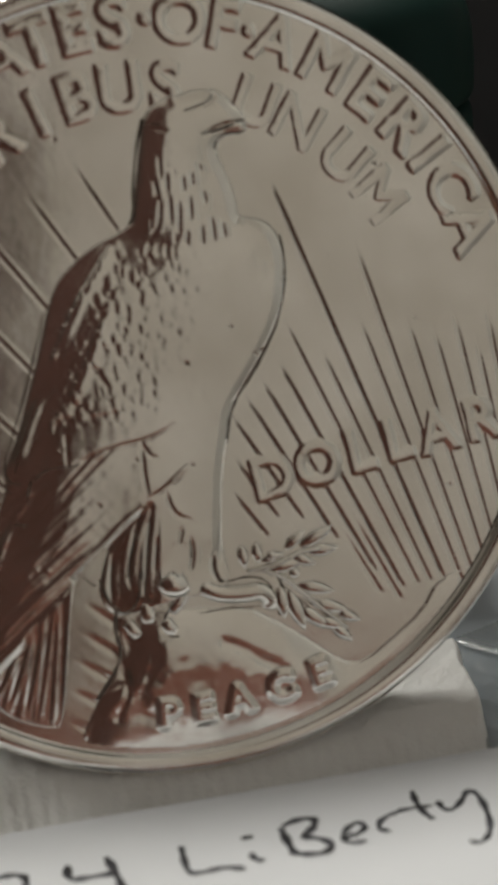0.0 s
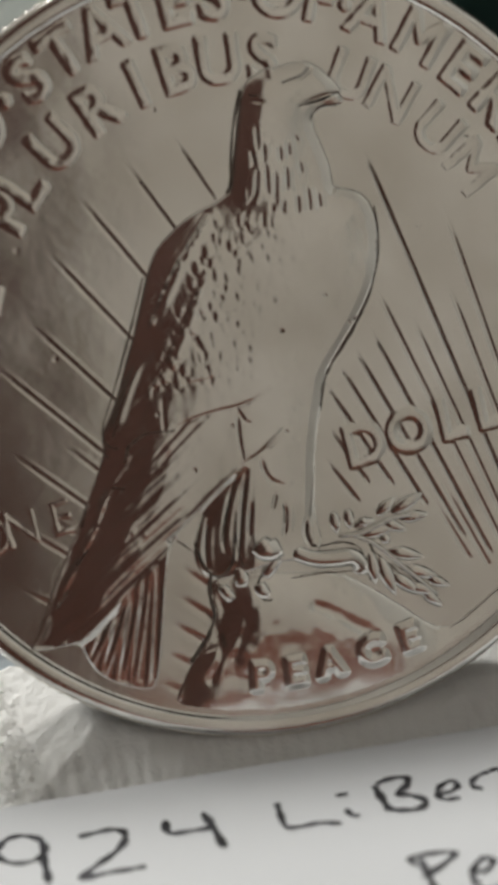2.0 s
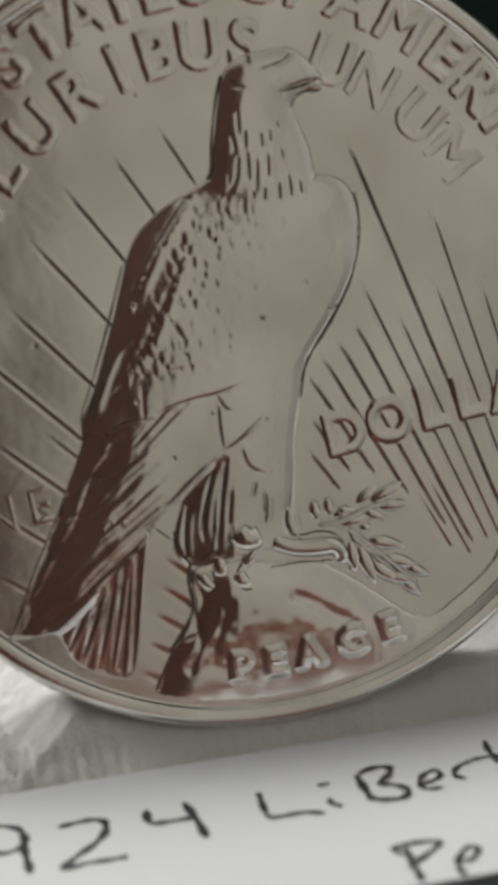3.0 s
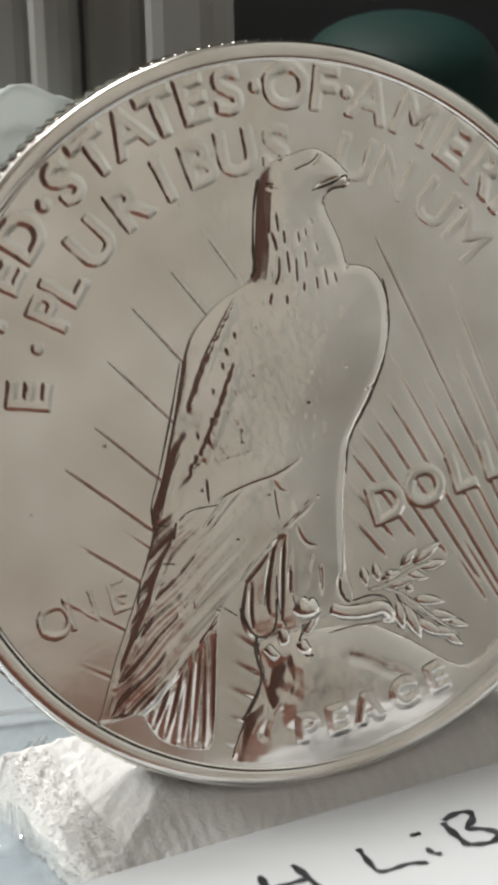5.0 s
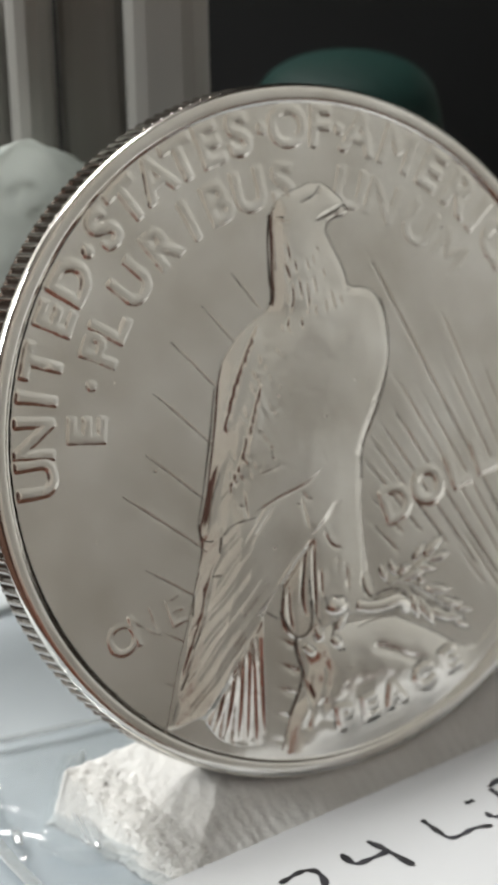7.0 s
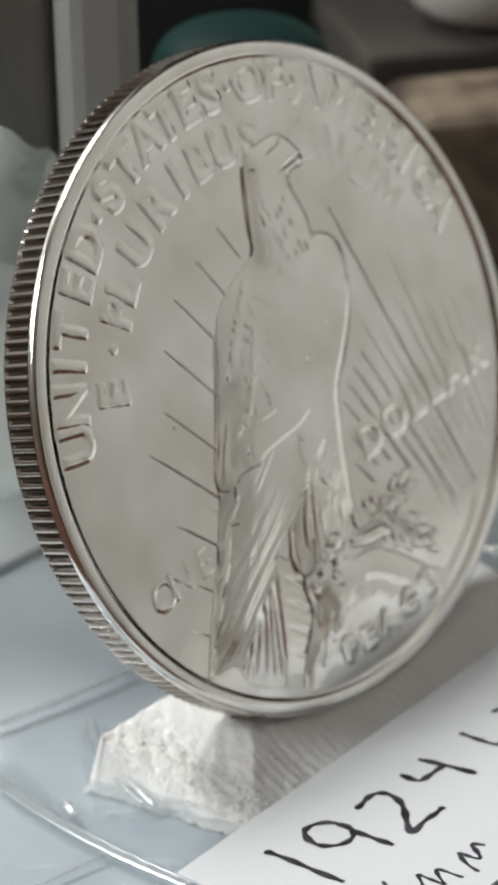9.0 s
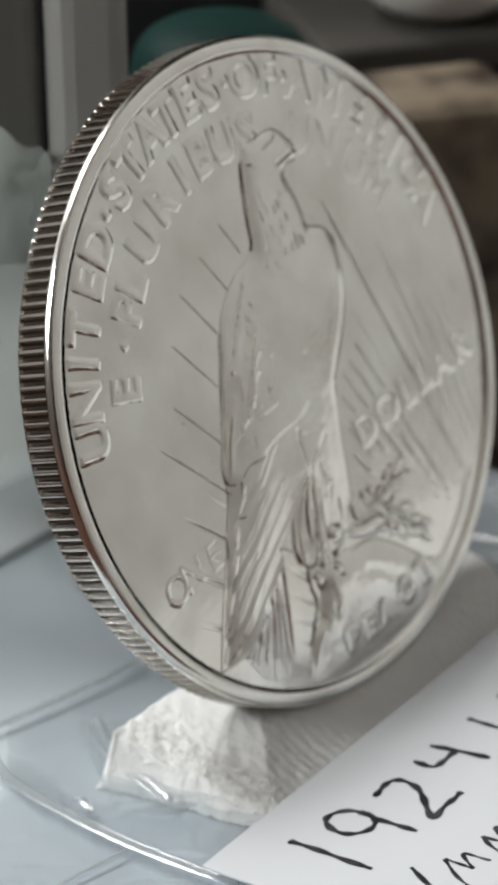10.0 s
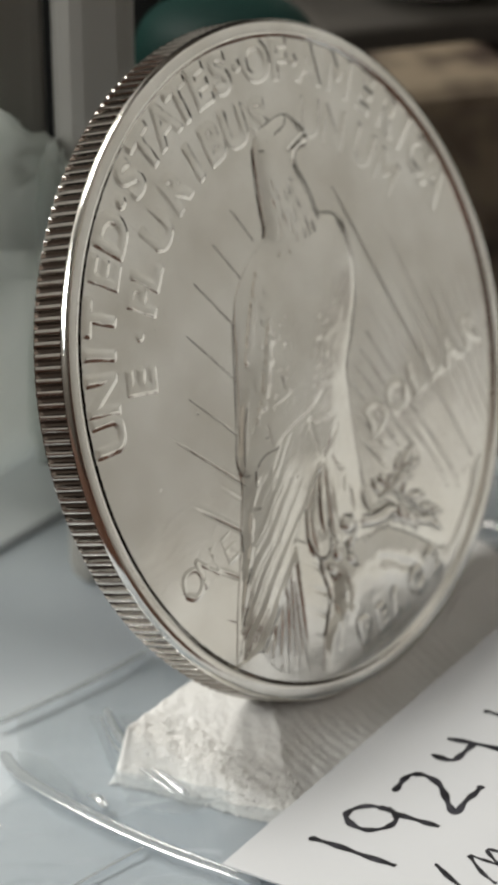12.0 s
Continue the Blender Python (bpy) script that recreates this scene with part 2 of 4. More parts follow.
# ---- plastic case under everything ----
case = new("plastic_case")
tagged(case, "flat translucent blue-grey plastic case lying on the table", "plastic case")
part("base", box_mesh("base", (-0.0385, -0.0345, -0.012), (0.0315, 0.0355, -0.0062), plastic, 0.0012), case)
part("lid", box_mesh("lid", (-0.038, -0.034, -0.0060), (0.031, 0.035, -0.0003), plastic, 0.0012), case)
part("rim", box_mesh("rim", (-0.0376, 0.0235, -0.0004), (0.0306, 0.0305, 0.0003), clear_rim, 0.0003), case, "paler rim")
part("hinge", box_mesh("hinge", (-0.020, 0.0352, -0.0078), (0.015, 0.0372, -0.0044), plastic, 0.0006), case)

# ---- the coin ----
COIN = Matrix(((0.996, 0.091, 0.0, 0.0), (-0.029, 0.315, -0.949, 0.0), (-0.086, 0.945, 0.316, 0.0195), (0, 0, 0, 1)))
coin = new("silver_coin")
coin.matrix_world = COIN
tagged(coin, "worn silver coin with an eagle in relief, propped upright on tissue", "coin")

FIELD = -0.26
# the struck design sits a little off the middle of the blank
DESIGN = Matrix(((0.990, 0.0064, 0, 0.000026), (0.0003, 1.003, 0, 0.0001), (0, 0, 1, 0), (0, 0, 0, 1)))


def struck(name, me, parent=None, label=""):
    me.transform(DESIGN)
    return part(name, me, parent or coin, label)



def base(U, V):
    """The gently domed ground of the coin's face."""
    return FIELD + 0.01 - 0.04 * (U * U + V * V) / 17.8**2


def ring_mesh(name, profile, steps, material):
    verts, faces = [], []
    for k in range(steps):
        a = 2 * math.pi * k / steps
        verts += [(r * math.cos(a) * MM, r * math.sin(a) * MM, z * MM) for r, z in profile]
    n = len(profile)
    for k in range(steps):
        for i in range(n - 1):
            a, b = k * n + i, ((k + 1) % steps) * n + i
            faces.append((b, b + 1, a + 1, a))
    return mesh_of(name, verts, faces, material)


part("rim", ring_mesh("rim", [(17.6, FIELD - 0.25), (17.84, FIELD - 0.075), (17.95, FIELD - 0.035), (18.03, -0.25), (18.09, -0.18), (18.15, -0.14), (18.22, -0.12), (18.35, -0.108), (18.55, -0.105), (18.78, -0.112), (18.86, -0.138), (18.92, -0.20), (18.965, -0.29), (19.0, -0.40), (19.015, -0.50)], 360, silver), coin)


def reeded_edge():
    verts, faces = [], []
    prof = [(-0.42, 18.93, 18.93), (-0.56, 18.8, 19.05), (-1.4, 18.78, 19.06), (-2.35, 18.8, 19.05), (-2.58, 18.9, 18.93), (-2.68, 18.6, 18.6), (-2.68, 0.0, 0.0)]
    steps = 189 * 8
    for k in range(steps):
        a = 2 * math.pi * k / steps
        lift = (0.0, 0.0, 0.15, 0.9, 1, 1, 0.9, 0.15)[k % 8]
        verts += [((lo + (hi - lo) * lift) * math.cos(a) * MM, (lo + (hi - lo) * lift) * math.sin(a) * MM, z * MM) for z, lo, hi in prof]
    n = len(prof)
    for k in range(steps):
        for i in range(n - 1):
            a, b = k * n + i, ((k + 1) % steps) * n + i
            faces.append((b, b + 1, a + 1, a))
    me = mesh_of("reeded_edge", verts, faces, silver_edge, False)
    me.materials.append(groove_silver)
    # groove floors between the reeds take a much darker metal than the crests
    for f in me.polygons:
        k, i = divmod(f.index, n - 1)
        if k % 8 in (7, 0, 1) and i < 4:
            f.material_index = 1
    return me


part("reeded_edge", reeded_edge(), coin, "reeded silver edge with brighter crests and darker grooves")

# small dents and nicks in the metal
NICKS = [(1.3, 0.58, 0.09), (-2.45, -0.5, 0.07), (-2.4, -1.1, 0.06), (-4.66, -3.35, 0.1), (4.9, 1.15, 0.09), (4.6, 1.0, 0.08), (-1.1, -3.9, 0.07), (-1.7, 2.2, 0.06), (1.6, -4.2, 0.06), (-2.9, -6.0, 0.07), (3.4, 2.3, 0.07)]
FIELD_NICKS = [(-9.6, -0.69, 0.08), (10.3, 9.9, 0.1), (-10.4, 14.3, 0.16), (-6.6, 16.3, 0.12), (12.4, 2.6, 0.07), (-11.5, 4.4, 0.06), (8.0, 5.6, 0.06), (14.2, -5.4, 0.09), (-5.0, 11.0, 0.06), (-13.6, -3.8, 0.06)]
# rays fan out from one point beyond the rim
SUN_U, SUN_V = 22.9, -29.3
# angle from that point, far end, near end of each groove
RAYS_LEFT = [(124.6, 48.0, 44.0), (127.7, 48.0, 43.6), (131.0, 48.1, 42.6), (134.4, 47.2, 41.0), (138.1, 45.6, 39.6), (141.4, 45.6, 38.0),
             (145.1, 42.4, 37.4), (142.6, 40.6, 37.6), (148.9, 40.2, 36.0), (152.6, 38.8, 35.8), (147.2, 39.2, 36.2)]
RAYS_RIGHT = [(114.7, 43.1, 21.4), (118.0, 36.8, 21.8), (110.9, 38.6, 20.6), (112.6, 35.4, 20.8), (116.4, 34.8, 21.6), (119.9, 35.2, 22.0),
              (121.8, 35.0, 23.4), (123.6, 34.8, 25.8), (125.4, 34.4, 27.6), (127.3, 32.6, 28.4), (129.2, 31.4, 28.0), (108.9, 34.6, 20.4), (107.0, 33.8, 20.2),
              (105.0, 34.2, 20.4), (103.6, 32.6, 20.8), (102.2, 34.0, 21.0), (100.6, 32.4, 21.6), (99.0, 33.0, 22.2), (97.6, 31.4, 22.6),
              (120.9, 27.0, 21.6), (122.6, 26.6, 22.4)]
RAYS_LOW = [(144.8, 32.6, 30.6), (147.0, 31.9, 29.8), (149.3, 31.4, 29.2), (151.8, 30.9, 28.8), (154.4, 30.3, 28.4)]


def field_height(U, V):
    h = base(U, V) + 0.010 * soft_noise(U, V, 2.6, 4)
    ang = np.degrees(np.arctan2(V - SUN_V, U - SUN_U)) % 360
    far = np.hypot(U - SUN_U, V - SUN_V)
    for rays, depth, width in ((RAYS_LEFT, 0.013, 0.065), (RAYS_RIGHT, 0.020, 0.085), (RAYS_LOW, 0.034, 0.14)):
        for a, top, low in rays:
            off = np.radians(ang - a) * far
            run = ramp(far, low - 0.3, low + 0.2) * ramp(top - far, 0, 3.0)
            cut = np.where(off > 0, np.exp(-(off / width) ** 2), np.exp(-(off / (1.25 * width)) ** 2))
            h = h - depth * run * cut - 0.4 * depth * run * np.exp(-(off / (0.5 * width)) ** 2) + 0.008 * run * np.exp(-((off + 2.2 * width) / (1.6 * width)) ** 2)
    return h


def face_grid(lo_u, hi_u, lo_v, hi_v, step):
    u, v = np.arange(lo_u, hi_u + step, step), np.arange(lo_v, hi_v + step, step)
    U, V = np.meshgrid(u, v)
    return u, v, U, V


u, v, U, V = face_grid(-18.1, 18.1, -18.1, 18.1, 0.07)
h = field_height(U, V)
for x, y, w in FIELD_NICKS:
    h -= 0.03 * np.exp(-(((U - x) ** 2 + (V - y) ** 2) / (0.8 * w) ** 2))
FU, FH = u, h
struck("field", sheet_mesh("field", u, v, h, np.hypot(U, V) < 18.0, silver), coin, "flat coin field scored with sun rays")

LEFT_SIDE = [(0.17, 12.97), (-0.33, 12.7), (-0.82, 12.02), (-1.02, 11.0), (-1.16, 9.4), (-1.28, 8.1), (-1.36, 7.1), (-2.34, 6.5), (-3.3, 6.05), (-4.43, 5.02), (-4.95, 4.3), (-5.3, 3.3), (-5.64, 1.66), (-6.02, 0.04),
             (-6.4, -1.35), (-6.78, -2.7), (-7.2, -3.8), (-7.43, -4.5), (-7.22, -5.15), (-7.92, -7.1), (-8.5, -8.7), (-9.16, -10.3), (-9.8, -11.9), (-10.24, -13.27), (-10.6, -14.4)]
RIGHT_SIDE = [(0.83, 13.11), (2.08, 13.45), (2.9, 13.2), (3.85, 12.36), (4.3, 11.7), (3.98, 11.25), (2.95, 11.2), (2.65, 10.44), (3.2, 9.37), (3.64, 8.29), (3.72, 7.45), (4.5, 7.4), (5.26, 7.13), (5.75, 6.4), (6.0, 5.4),
              (6.03, 4.4), (5.94, 3.3), (5.45, 1.9), (4.6, 0.3), (3.52, -1.4), (3.34, -2.77), (3.1, -4.42), (3.05, -6.35), (3.08, -8.29)]
FOOT_SIDE = [(3.5, -9.5), (3.1, -10.3), (1.27, -10.5), (-0.15, -10.9), (-1.0, -11.2), (-2.05, -11.3), (-2.6, -10.9), (-2.9, -10.1), (-2.7, -9.0), (-2.4, -7.9), (-2.9, -8.2), (-3.7, -9.1), (-4.15, -10.1), (-4.3, -12.6)]
TAIL_TIP = [(-4.5, -16.5), (-5.2, -16.6), (-6.51, -16.28), (-7.49, -15.75), (-7.96, -15.1), (-8.3, -14.3), (-9.13, -14.35), (-9.75, -14.55), (-10.75, -14.6)]
EAGLE = RIGHT_SIDE + FOOT_SIDE + TAIL_TIP + LEFT_SIDE[::-1]
SHAFTS = [[(-2.2, 6.2), (-2.88, 5.16), (-3.7, 3.82), (-4.25, 2.74), (-4.93, 0.98)], [(-2.45, 2.9), (-3.27, 1.11), (-4.08, -0.79), (-4.96, -2.09)], [(-5.38, -0.51), (-5.96, -1.31), (-6.42, -2.67), (-6.77, -3.75), (-7.05, -4.29)]]
TAIL_LEFT = [(-6.13, -5.26), (-6.4, -5.94), (-6.95, -6.75), (-7.31, -7.57), (-7.63, -8.66), (-8.18, -9.74), (-8.78, -10.88), (-9.33, -12.05), (-9.63, -12.79)]
TAIL_EDGE = [(-0.78, -6.08), (-1.67, -6.83), (-2.77, -8.05), (-3.6, -9.0), (-3.85, -9.41), (-4.15, -10.09), (-4.33, -12.57), (-4.48, -15.34), (-4.53, -16.45)]
CURL = [(-9.68, -14.44), (-9.13, -14.26), (-8.44, -14.22), (-7.94, -13.87), (-7.33, -13.2), (-6.5, -12.39)]


def groove(U, V, pts, depth, width):
    d, _ = near_line(U, V, smooth_line(pts, 2))
    return -depth * np.exp(-(d / width) ** 2)


def mark(h, u, v, pts, depth, width, rounds=1):
    """Cut (or raise, with a negative depth) a line into the heights h over the grid u x v."""
    p = np.array(pts, float)
    m = 3 * width
    a, b = np.searchsorted(u, [p[:, 0].min() - m, p[:, 0].max() + m])
    c, e = np.searchsorted(v, [p[:, 1].min() - m, p[:, 1].max() + m])
    if a >= b or c >= e:
        return
    U, V = np.meshgrid(u[a:b], v[c:e])
    d, s = near_line(U, V, smooth_line(p, rounds))
    taper = 0.35 + 0.65 * ramp(s, 0, 0.25) * ramp(1 - s, 0, 0.25)
    h[c:e, a:b] -= 0.8 * depth * taper * np.exp(-(d / width) ** 2)


def saw(x, period, rise=0.3):
    """Overlapping tiles: a long fall from 1 to 0, then a short rise."""
    s = x / period - np.floor(x / period)
    return np.where(s < 1 - rise, 1 - s / (1 - rise), (s - 1 + rise) / rise)


def feather_tips(h, u, v):
    """Small scalloped feathers over the back, deepest beside the wing shafts."""
    rng = random.Random(7)
    for k in range(210):
        row, col = divmod(k, 14)
        x, y = -4.7 + 0.52 * col + (0.26 if row % 2 else 0) + rng.uniform(-0.22, 0.22), 6.1 - 0.56 * row + rng.uniform(-0.22, 0.22)
        edge = -1.6 - 0.42 * (6.3 - y)
        if x < edge - 0.1:
            continue
        left = max(0.3, 1 - (x - edge) / 4.6) * rng.choice((0.15, 0.7, 1.0, 1.5))
        s = rng.uniform(0.16, 0.32)
        mark(h, u, v, [(x - s, y + 0.35), (x - 0.75 * s, y - 0.1), (x, y - 0.3), (x + 0.6 * s, y - 0.12)], 0.012 * left, 0.11, 2)
        mark(h, u, v, [(x + 0.04, y + 0.28), (x + 0.02, y - 0.02)], -0.014 * left, 0.2)
    # barbs on the dark side of the shafts
    for shaft in SHAFTS[:2]:
        p = smooth_line(shaft, 2)
        for k in range(0, len(p) - 1):
            x, y = p[k]
            ln = rng.uniform(0.3, 0.95)
            mark(h, u, v, [(x, y), (x - 0.35 * ln, y - 0.25 * ln), (x - 0.45 * ln, y - 0.9 * ln)], -0.018 * rng.choice((0.4, 1, 1.4)), 0.1, 1)


HACKLES = [[(-0.08, 10.23), (0.01, 9.21)], [(-0.35, 9.21), (-0.12, 8.4)], [(0.26, 9.48), (0.33, 8.67)], [(1.04, 9.35), (1.13, 8.67)], [(1.46, 9.54), (1.52, 8.94)], [(1.79, 9.89), (1.93, 9.62)], [(2.02, 8.67), (2.17, 8.13)],
           [(-0.02, 8.13), (-0.05, 7.05), (-0.4, 6.65)], [(0.41, 8.4), (0.51, 7.19)], [(0.89, 8.13), (0.9, 6.65)], [(1.39, 8.4), (1.45, 7.32)], [(1.29, 6.78), (1.24, 6.24)], [(1.96, 7.05), (2.02, 6.24)],
           [(2.43, 7.46), (2.58, 6.37)], [(2.96, 7.19), (3.08, 6.51)], [(-0.48, 6.24), (-0.67, 5.7)], [(0.3, 6.11), (0.3, 5.7)], [(3.64, 7.19), (3.8, 7.46)]]


def head_marks(h, u, v):
    rng = random.Random(8)
    for pts in HACKLES:
        mark(h, u, v, pts, 0.036, 0.085, 2)
        mark(h, u, v, [(x + 0.2, y - 0.06) for x, y in pts], -0.014, 0.12, 2)
    for k in range(22):
        x, y = rng.uniform(-0.5, 2.6), rng.uniform(6.2, 10.2)
        mark(h, u, v, [(x, y), (x + 0.06, y - rng.uniform(0.3, 0.7))], rng.uniform(0.004, 0.012), 0.09)
    mark(h, u, v, [(0.64, 12.95), (1.5, 13.1), (2.3, 13.25)], 0.016, 0.16, 2)
    mark(h, u, v, [(1.06, 12.3), (1.6, 12.5), (2.03, 12.58)], 0.03, 0.1)
    mark(h, u, v, [(1.95, 12.5), (2.4, 12.8), (2.58, 13.12)], 0.05, 0.1)
    mark(h, u, v, [(-0.4, 11.5), (0.0, 11.42), (0.3, 11.45)], 0.03, 0.08)
    mark(h, u, v, [(2.1, 11.31), (3.02, 11.7), (3.85, 11.92), (4.19, 11.78), (4.28, 11.38), (3.92, 11.22)], 0.06, 0.1, 2)
    mark(h, u, v, [(3.92, 11.22), (3.16, 11.16), (2.81, 10.83), (2.7, 10.4)], 0.05, 0.1, 2)


def tail_marks(h, u, v):
    # light edges, one curled feather and long shafts below it
    mark(h, u, v, TAIL_LEFT, -0.035, 0.14, 2)
    mark(h, u, v, TAIL_EDGE, -0.05, 0.13, 1)
    mark(h, u, v, [(x + 0.3, y - 0.1) for x, y in TAIL_EDGE[:4]], 0.05, 0.12, 2)
    mark(h, u, v, CURL, -0.055, 0.14, 2)
    mark(h, u, v, [(x + 0.22, y - 0.22) for x, y in CURL[2:]], 0.04, 0.11, 2)
    for x0, y0, x1, y1, d in ((-6.0, -12.3, -7.0, -15.6, 0.03), (-5.5, -12.0, -6.2, -16.0, 0.025), (-5.05, -11.4, -5.6, -16.2, 0.03), (-4.75, -11.0, -5.0, -16.4, 0.025), (-6.7, -13.0, -7.7, -15.2, 0.03)):
        mark(h, u, v, [(x0, y0), (x1, y1)], -0.9 * d, 0.1)
        mark(h, u, v, [(x0 - 0.2, y0), (x1 - 0.22, y1)], d, 0.09)
    # cross scratches and flecks on the long feathers
    rng = random.Random(21)
    for k in range(26):
        x, y = rng.uniform(-8.0, -3.2), rng.uniform(-12.0, -6.5)
        if y > 1.1 * x - 1.6 or y < 1.5 * x - 1.2:
            continue
        mark(h, u, v, [(x, y), (x + rng.uniform(-0.1, 0.3), y + rng.uniform(-0.5, 0.3))], rng.choice((-0.014, -0.01, 0.01)), 0.06)


def leg_marks(h, u, v):
    for pts, d in (([(-2.41, -7.92), (-2.68, -9.02), (-2.84, -10.12), (-2.47, -10.95), (-2.05, -11.24), (-1.21, -11.12), (-0.79, -10.71)], 0.06), ([(-2.21, -8.34), (-2.34, -9.57), (-2.25, -10.68)], 0.045), ([(-0.97, -6.57), (-1.32, -7.94), (-1.47, -9.45), (-1.33, -9.92)], 0.065),
                   ([(-0.36, -6.03), (-0.54, -7.4), (-0.61, -8.78), (-0.7, -10.3)], 0.06), ([(-0.12, -7.68), (-0.22, -9.06)], 0.04), ([(0.37, -5.49), (0.48, -6.04), (0.86, -6.59), (1.5, -6.74)], 0.035), ([(1.11, -7.15), (0.95, -7.98)], 0.02),
                   ([(1.57, -7.71), (1.64, -8.54), (1.53, -9.23)], 0.035), ([(2.65, -8.42), (2.55, -9.11), (2.85, -9.7)], 0.06)):
        mark(h, u, v, pts, d, 0.085, 2)
        mark(h, u, v, [(x + 0.25, y) for x, y in pts], -0.3 * d, 0.14, 2)


def eagle_height(u, v):
    U, V = np.meshgrid(u, v)
    d = inside(U, V, smooth_line(EAGLE, 2, True))
    dl, _ = near_line(U, V, smooth_line(LEFT_SIDE, 2))
    dr, _ = near_line(U, V, smooth_line(RIGHT_SIDE, 2))
    # neck: round on the left, flat in front
    neck = np.interp(dl, [0, 0.08, 0.4, 0.8, 1.15, 1.8, 5], [0, 0.04, 0.11, 0.18, 0.215, 0.235, 0.24])
    # folded wing: leans to the left, then the broad flat breast
    wing = np.interp(dl, [0, 0.08, 0.35, 1.5, 2.6, 3.8, 5.2, 9], [0, 0.035, 0.065, 0.185, 0.265, 0.295, 0.30, 0.30])
    left = wing + (neck - wing) * ramp(V, 6.3, 7.3)
    right = np.interp(dr, [0, 0.12, 0.5, 1.5, 3.5], [0.05, 0.09, 0.15, 0.21, 0.30])
    body = -np.log(np.exp(-45 * left) + np.exp(-45 * right)) / 45
    # breast over the neck's foot
    body = body - 0.03 * ramp(V, 6.9, 7.5) * ramp(U, 0.5, 2.5)
    # tail: long feathers that lie over each other, then the fan below them
    zone = ramp(np.where(V > -9.4, 0.3 + (V + 5.11) * 1.03, -3.95 + 0.06 * (V + 9.4)) - U, -0.08, 0.2) * ramp(-V, 3.6, 5.4)
    across = 0.66 * U - 0.75 * V + 0.12 * soft_noise(U, V, 2.0, 77)
    far = np.hypot(U + 0.6, V + 4.4)
    spread = 0.5 + 0.5 * ramp(far, 2.0, 9.0)
    long_feathers = 0.30 - 0.010 * np.clip(-5 - V, 0, 9) + (0.021 * saw(across, 0.8) + 0.005 * saw(across + 0.3, 0.31)) * ramp(far, 1.6, 5.0) * spread
    long_feathers = long_feathers - 0.30 + np.interp(dl, [0, 0.08, 0.4, 1.2, 2.4, 3.2], [0, 0.035, 0.075, 0.17, 0.27, 0.30])
    fan_side = near_line(U, V, CURL + [(-4.6, -10.3), (-3.7, -9.3)])[0] * np.where(V < np.interp(U, [-9.7, -8.4, -7.3, -6.5, -4.6, -3.7], [-14.4, -14.2, -13.2, -12.4, -10.3, -9.3]), 1, -1)
    fan = 0.31 - 0.052 * np.clip(-10.6 - V, 0, 6.5) + 0.011 * np.cos(2 * np.pi * (U + 0.12 * (V + 12) * (U + 4.4) / 3) / 0.62)
    tail = long_feathers + (np.maximum(fan, 0.02) - long_feathers) * ramp(fan_side, -0.06, 0.1)
    h = body + (tail - body) * zone
    # the inner leg turns away to the left
    h = h - 0.075 * np.clip(0.1 - U, 0, 2.4) * ramp(-V, 5.4, 7.2) * (1 - zone)
    h = h - 0.012 * np.clip(-6.0 - V, 0, 5) * (1 - zone)
    h = np.maximum(h, 0.02) * ramp(d, -0.05, 0.04)
    h = h + (0.0025 * soft_noise(U, V, 0.35, 31) + 0.010 * soft_noise(U, V, 1.3, 33)) * ramp(d, 0, 0.3)
    # undercut lines beside the neck, wing and belly
    mark(h, u, v, LEFT_SIDE[2:7], 0.05, 0.09, 2)
    mark(h, u, v, LEFT_SIDE[10:18], 0.025, 0.08, 2)
    mark(h, u, v, RIGHT_SIDE[15:20], 0.06, 0.075, 2)
    mark(h, u, v, RIGHT_SIDE[20:23], 0.03, 0.07, 2)
    for shaft, height in zip(SHAFTS, (0.05, 0.045, 0.05)):
        mark(h, u, v, [(x + 0.12, y) for x, y in shaft], -height, 0.26, 2)
        mark(h, u, v, [(x - 0.3, y - 0.1) for x, y in shaft], 0.4 * height, 0.2, 2)
    for pts, depth in (([(-3.52, -1.88), (-2.55, -1.76), (-1.8, -1.54)], 0.02), ([(-4.06, -4.06), (-3.09, -3.58), (-1.84, -3.18), (-0.86, -3.0), (0.11, -2.6), (0.67, -2.2)], 0.034), ([(-0.86, -3.14), (-0.8, -4.1), (-0.71, -4.79), (-0.56, -5.47)], 0.03),
                       ([(-0.78, -3.22), (-0.49, -3.72), (-0.1, -3.78)], 0.03), ([(-4.88, -5.41), (-3.64, -4.06), (-3.23, -3.58)], 0.026), ([(-4.55, -5.69), (-2.95, -3.94), (-2.34, -3.48)], 0.022), ([(-4.48, -2.69), (-4.39, -4.05)], 0.03),
                       ([(-0.6, -5.75), (0.5, -5.15), (1.3, -4.5)], 0.025), ([(-5.9, -3.0), (-5.0, -2.2), (-4.5, -1.9)], 0.02)):
        mark(h, u, v, pts, depth, 0.085, 2)
    feather_tips(h, u, v)
    head_marks(h, u, v)
    tail_marks(h, u, v)
    leg_marks(h, u, v)
    for x, y, w in NICKS:
        mark(h, u, v, [(x - 0.05, y + 0.03), (x + 0.06, y - 0.03)], 0.035, 0.8 * w)
    return base(U, V) + h, d


u, v, U, V = face_grid(-11.0, 6.6, -17.1, 13.9, 0.05)
h, d = eagle_height(u, v)
EU, EV, EH, ED = u, v, h, d
struck("eagle", sheet_mesh("eagle", u, v, np.where(d < -0.02, base(U, V) - 0.12, h), d > -0.14, silver), coin, "standing eagle with folded wings in low relief")

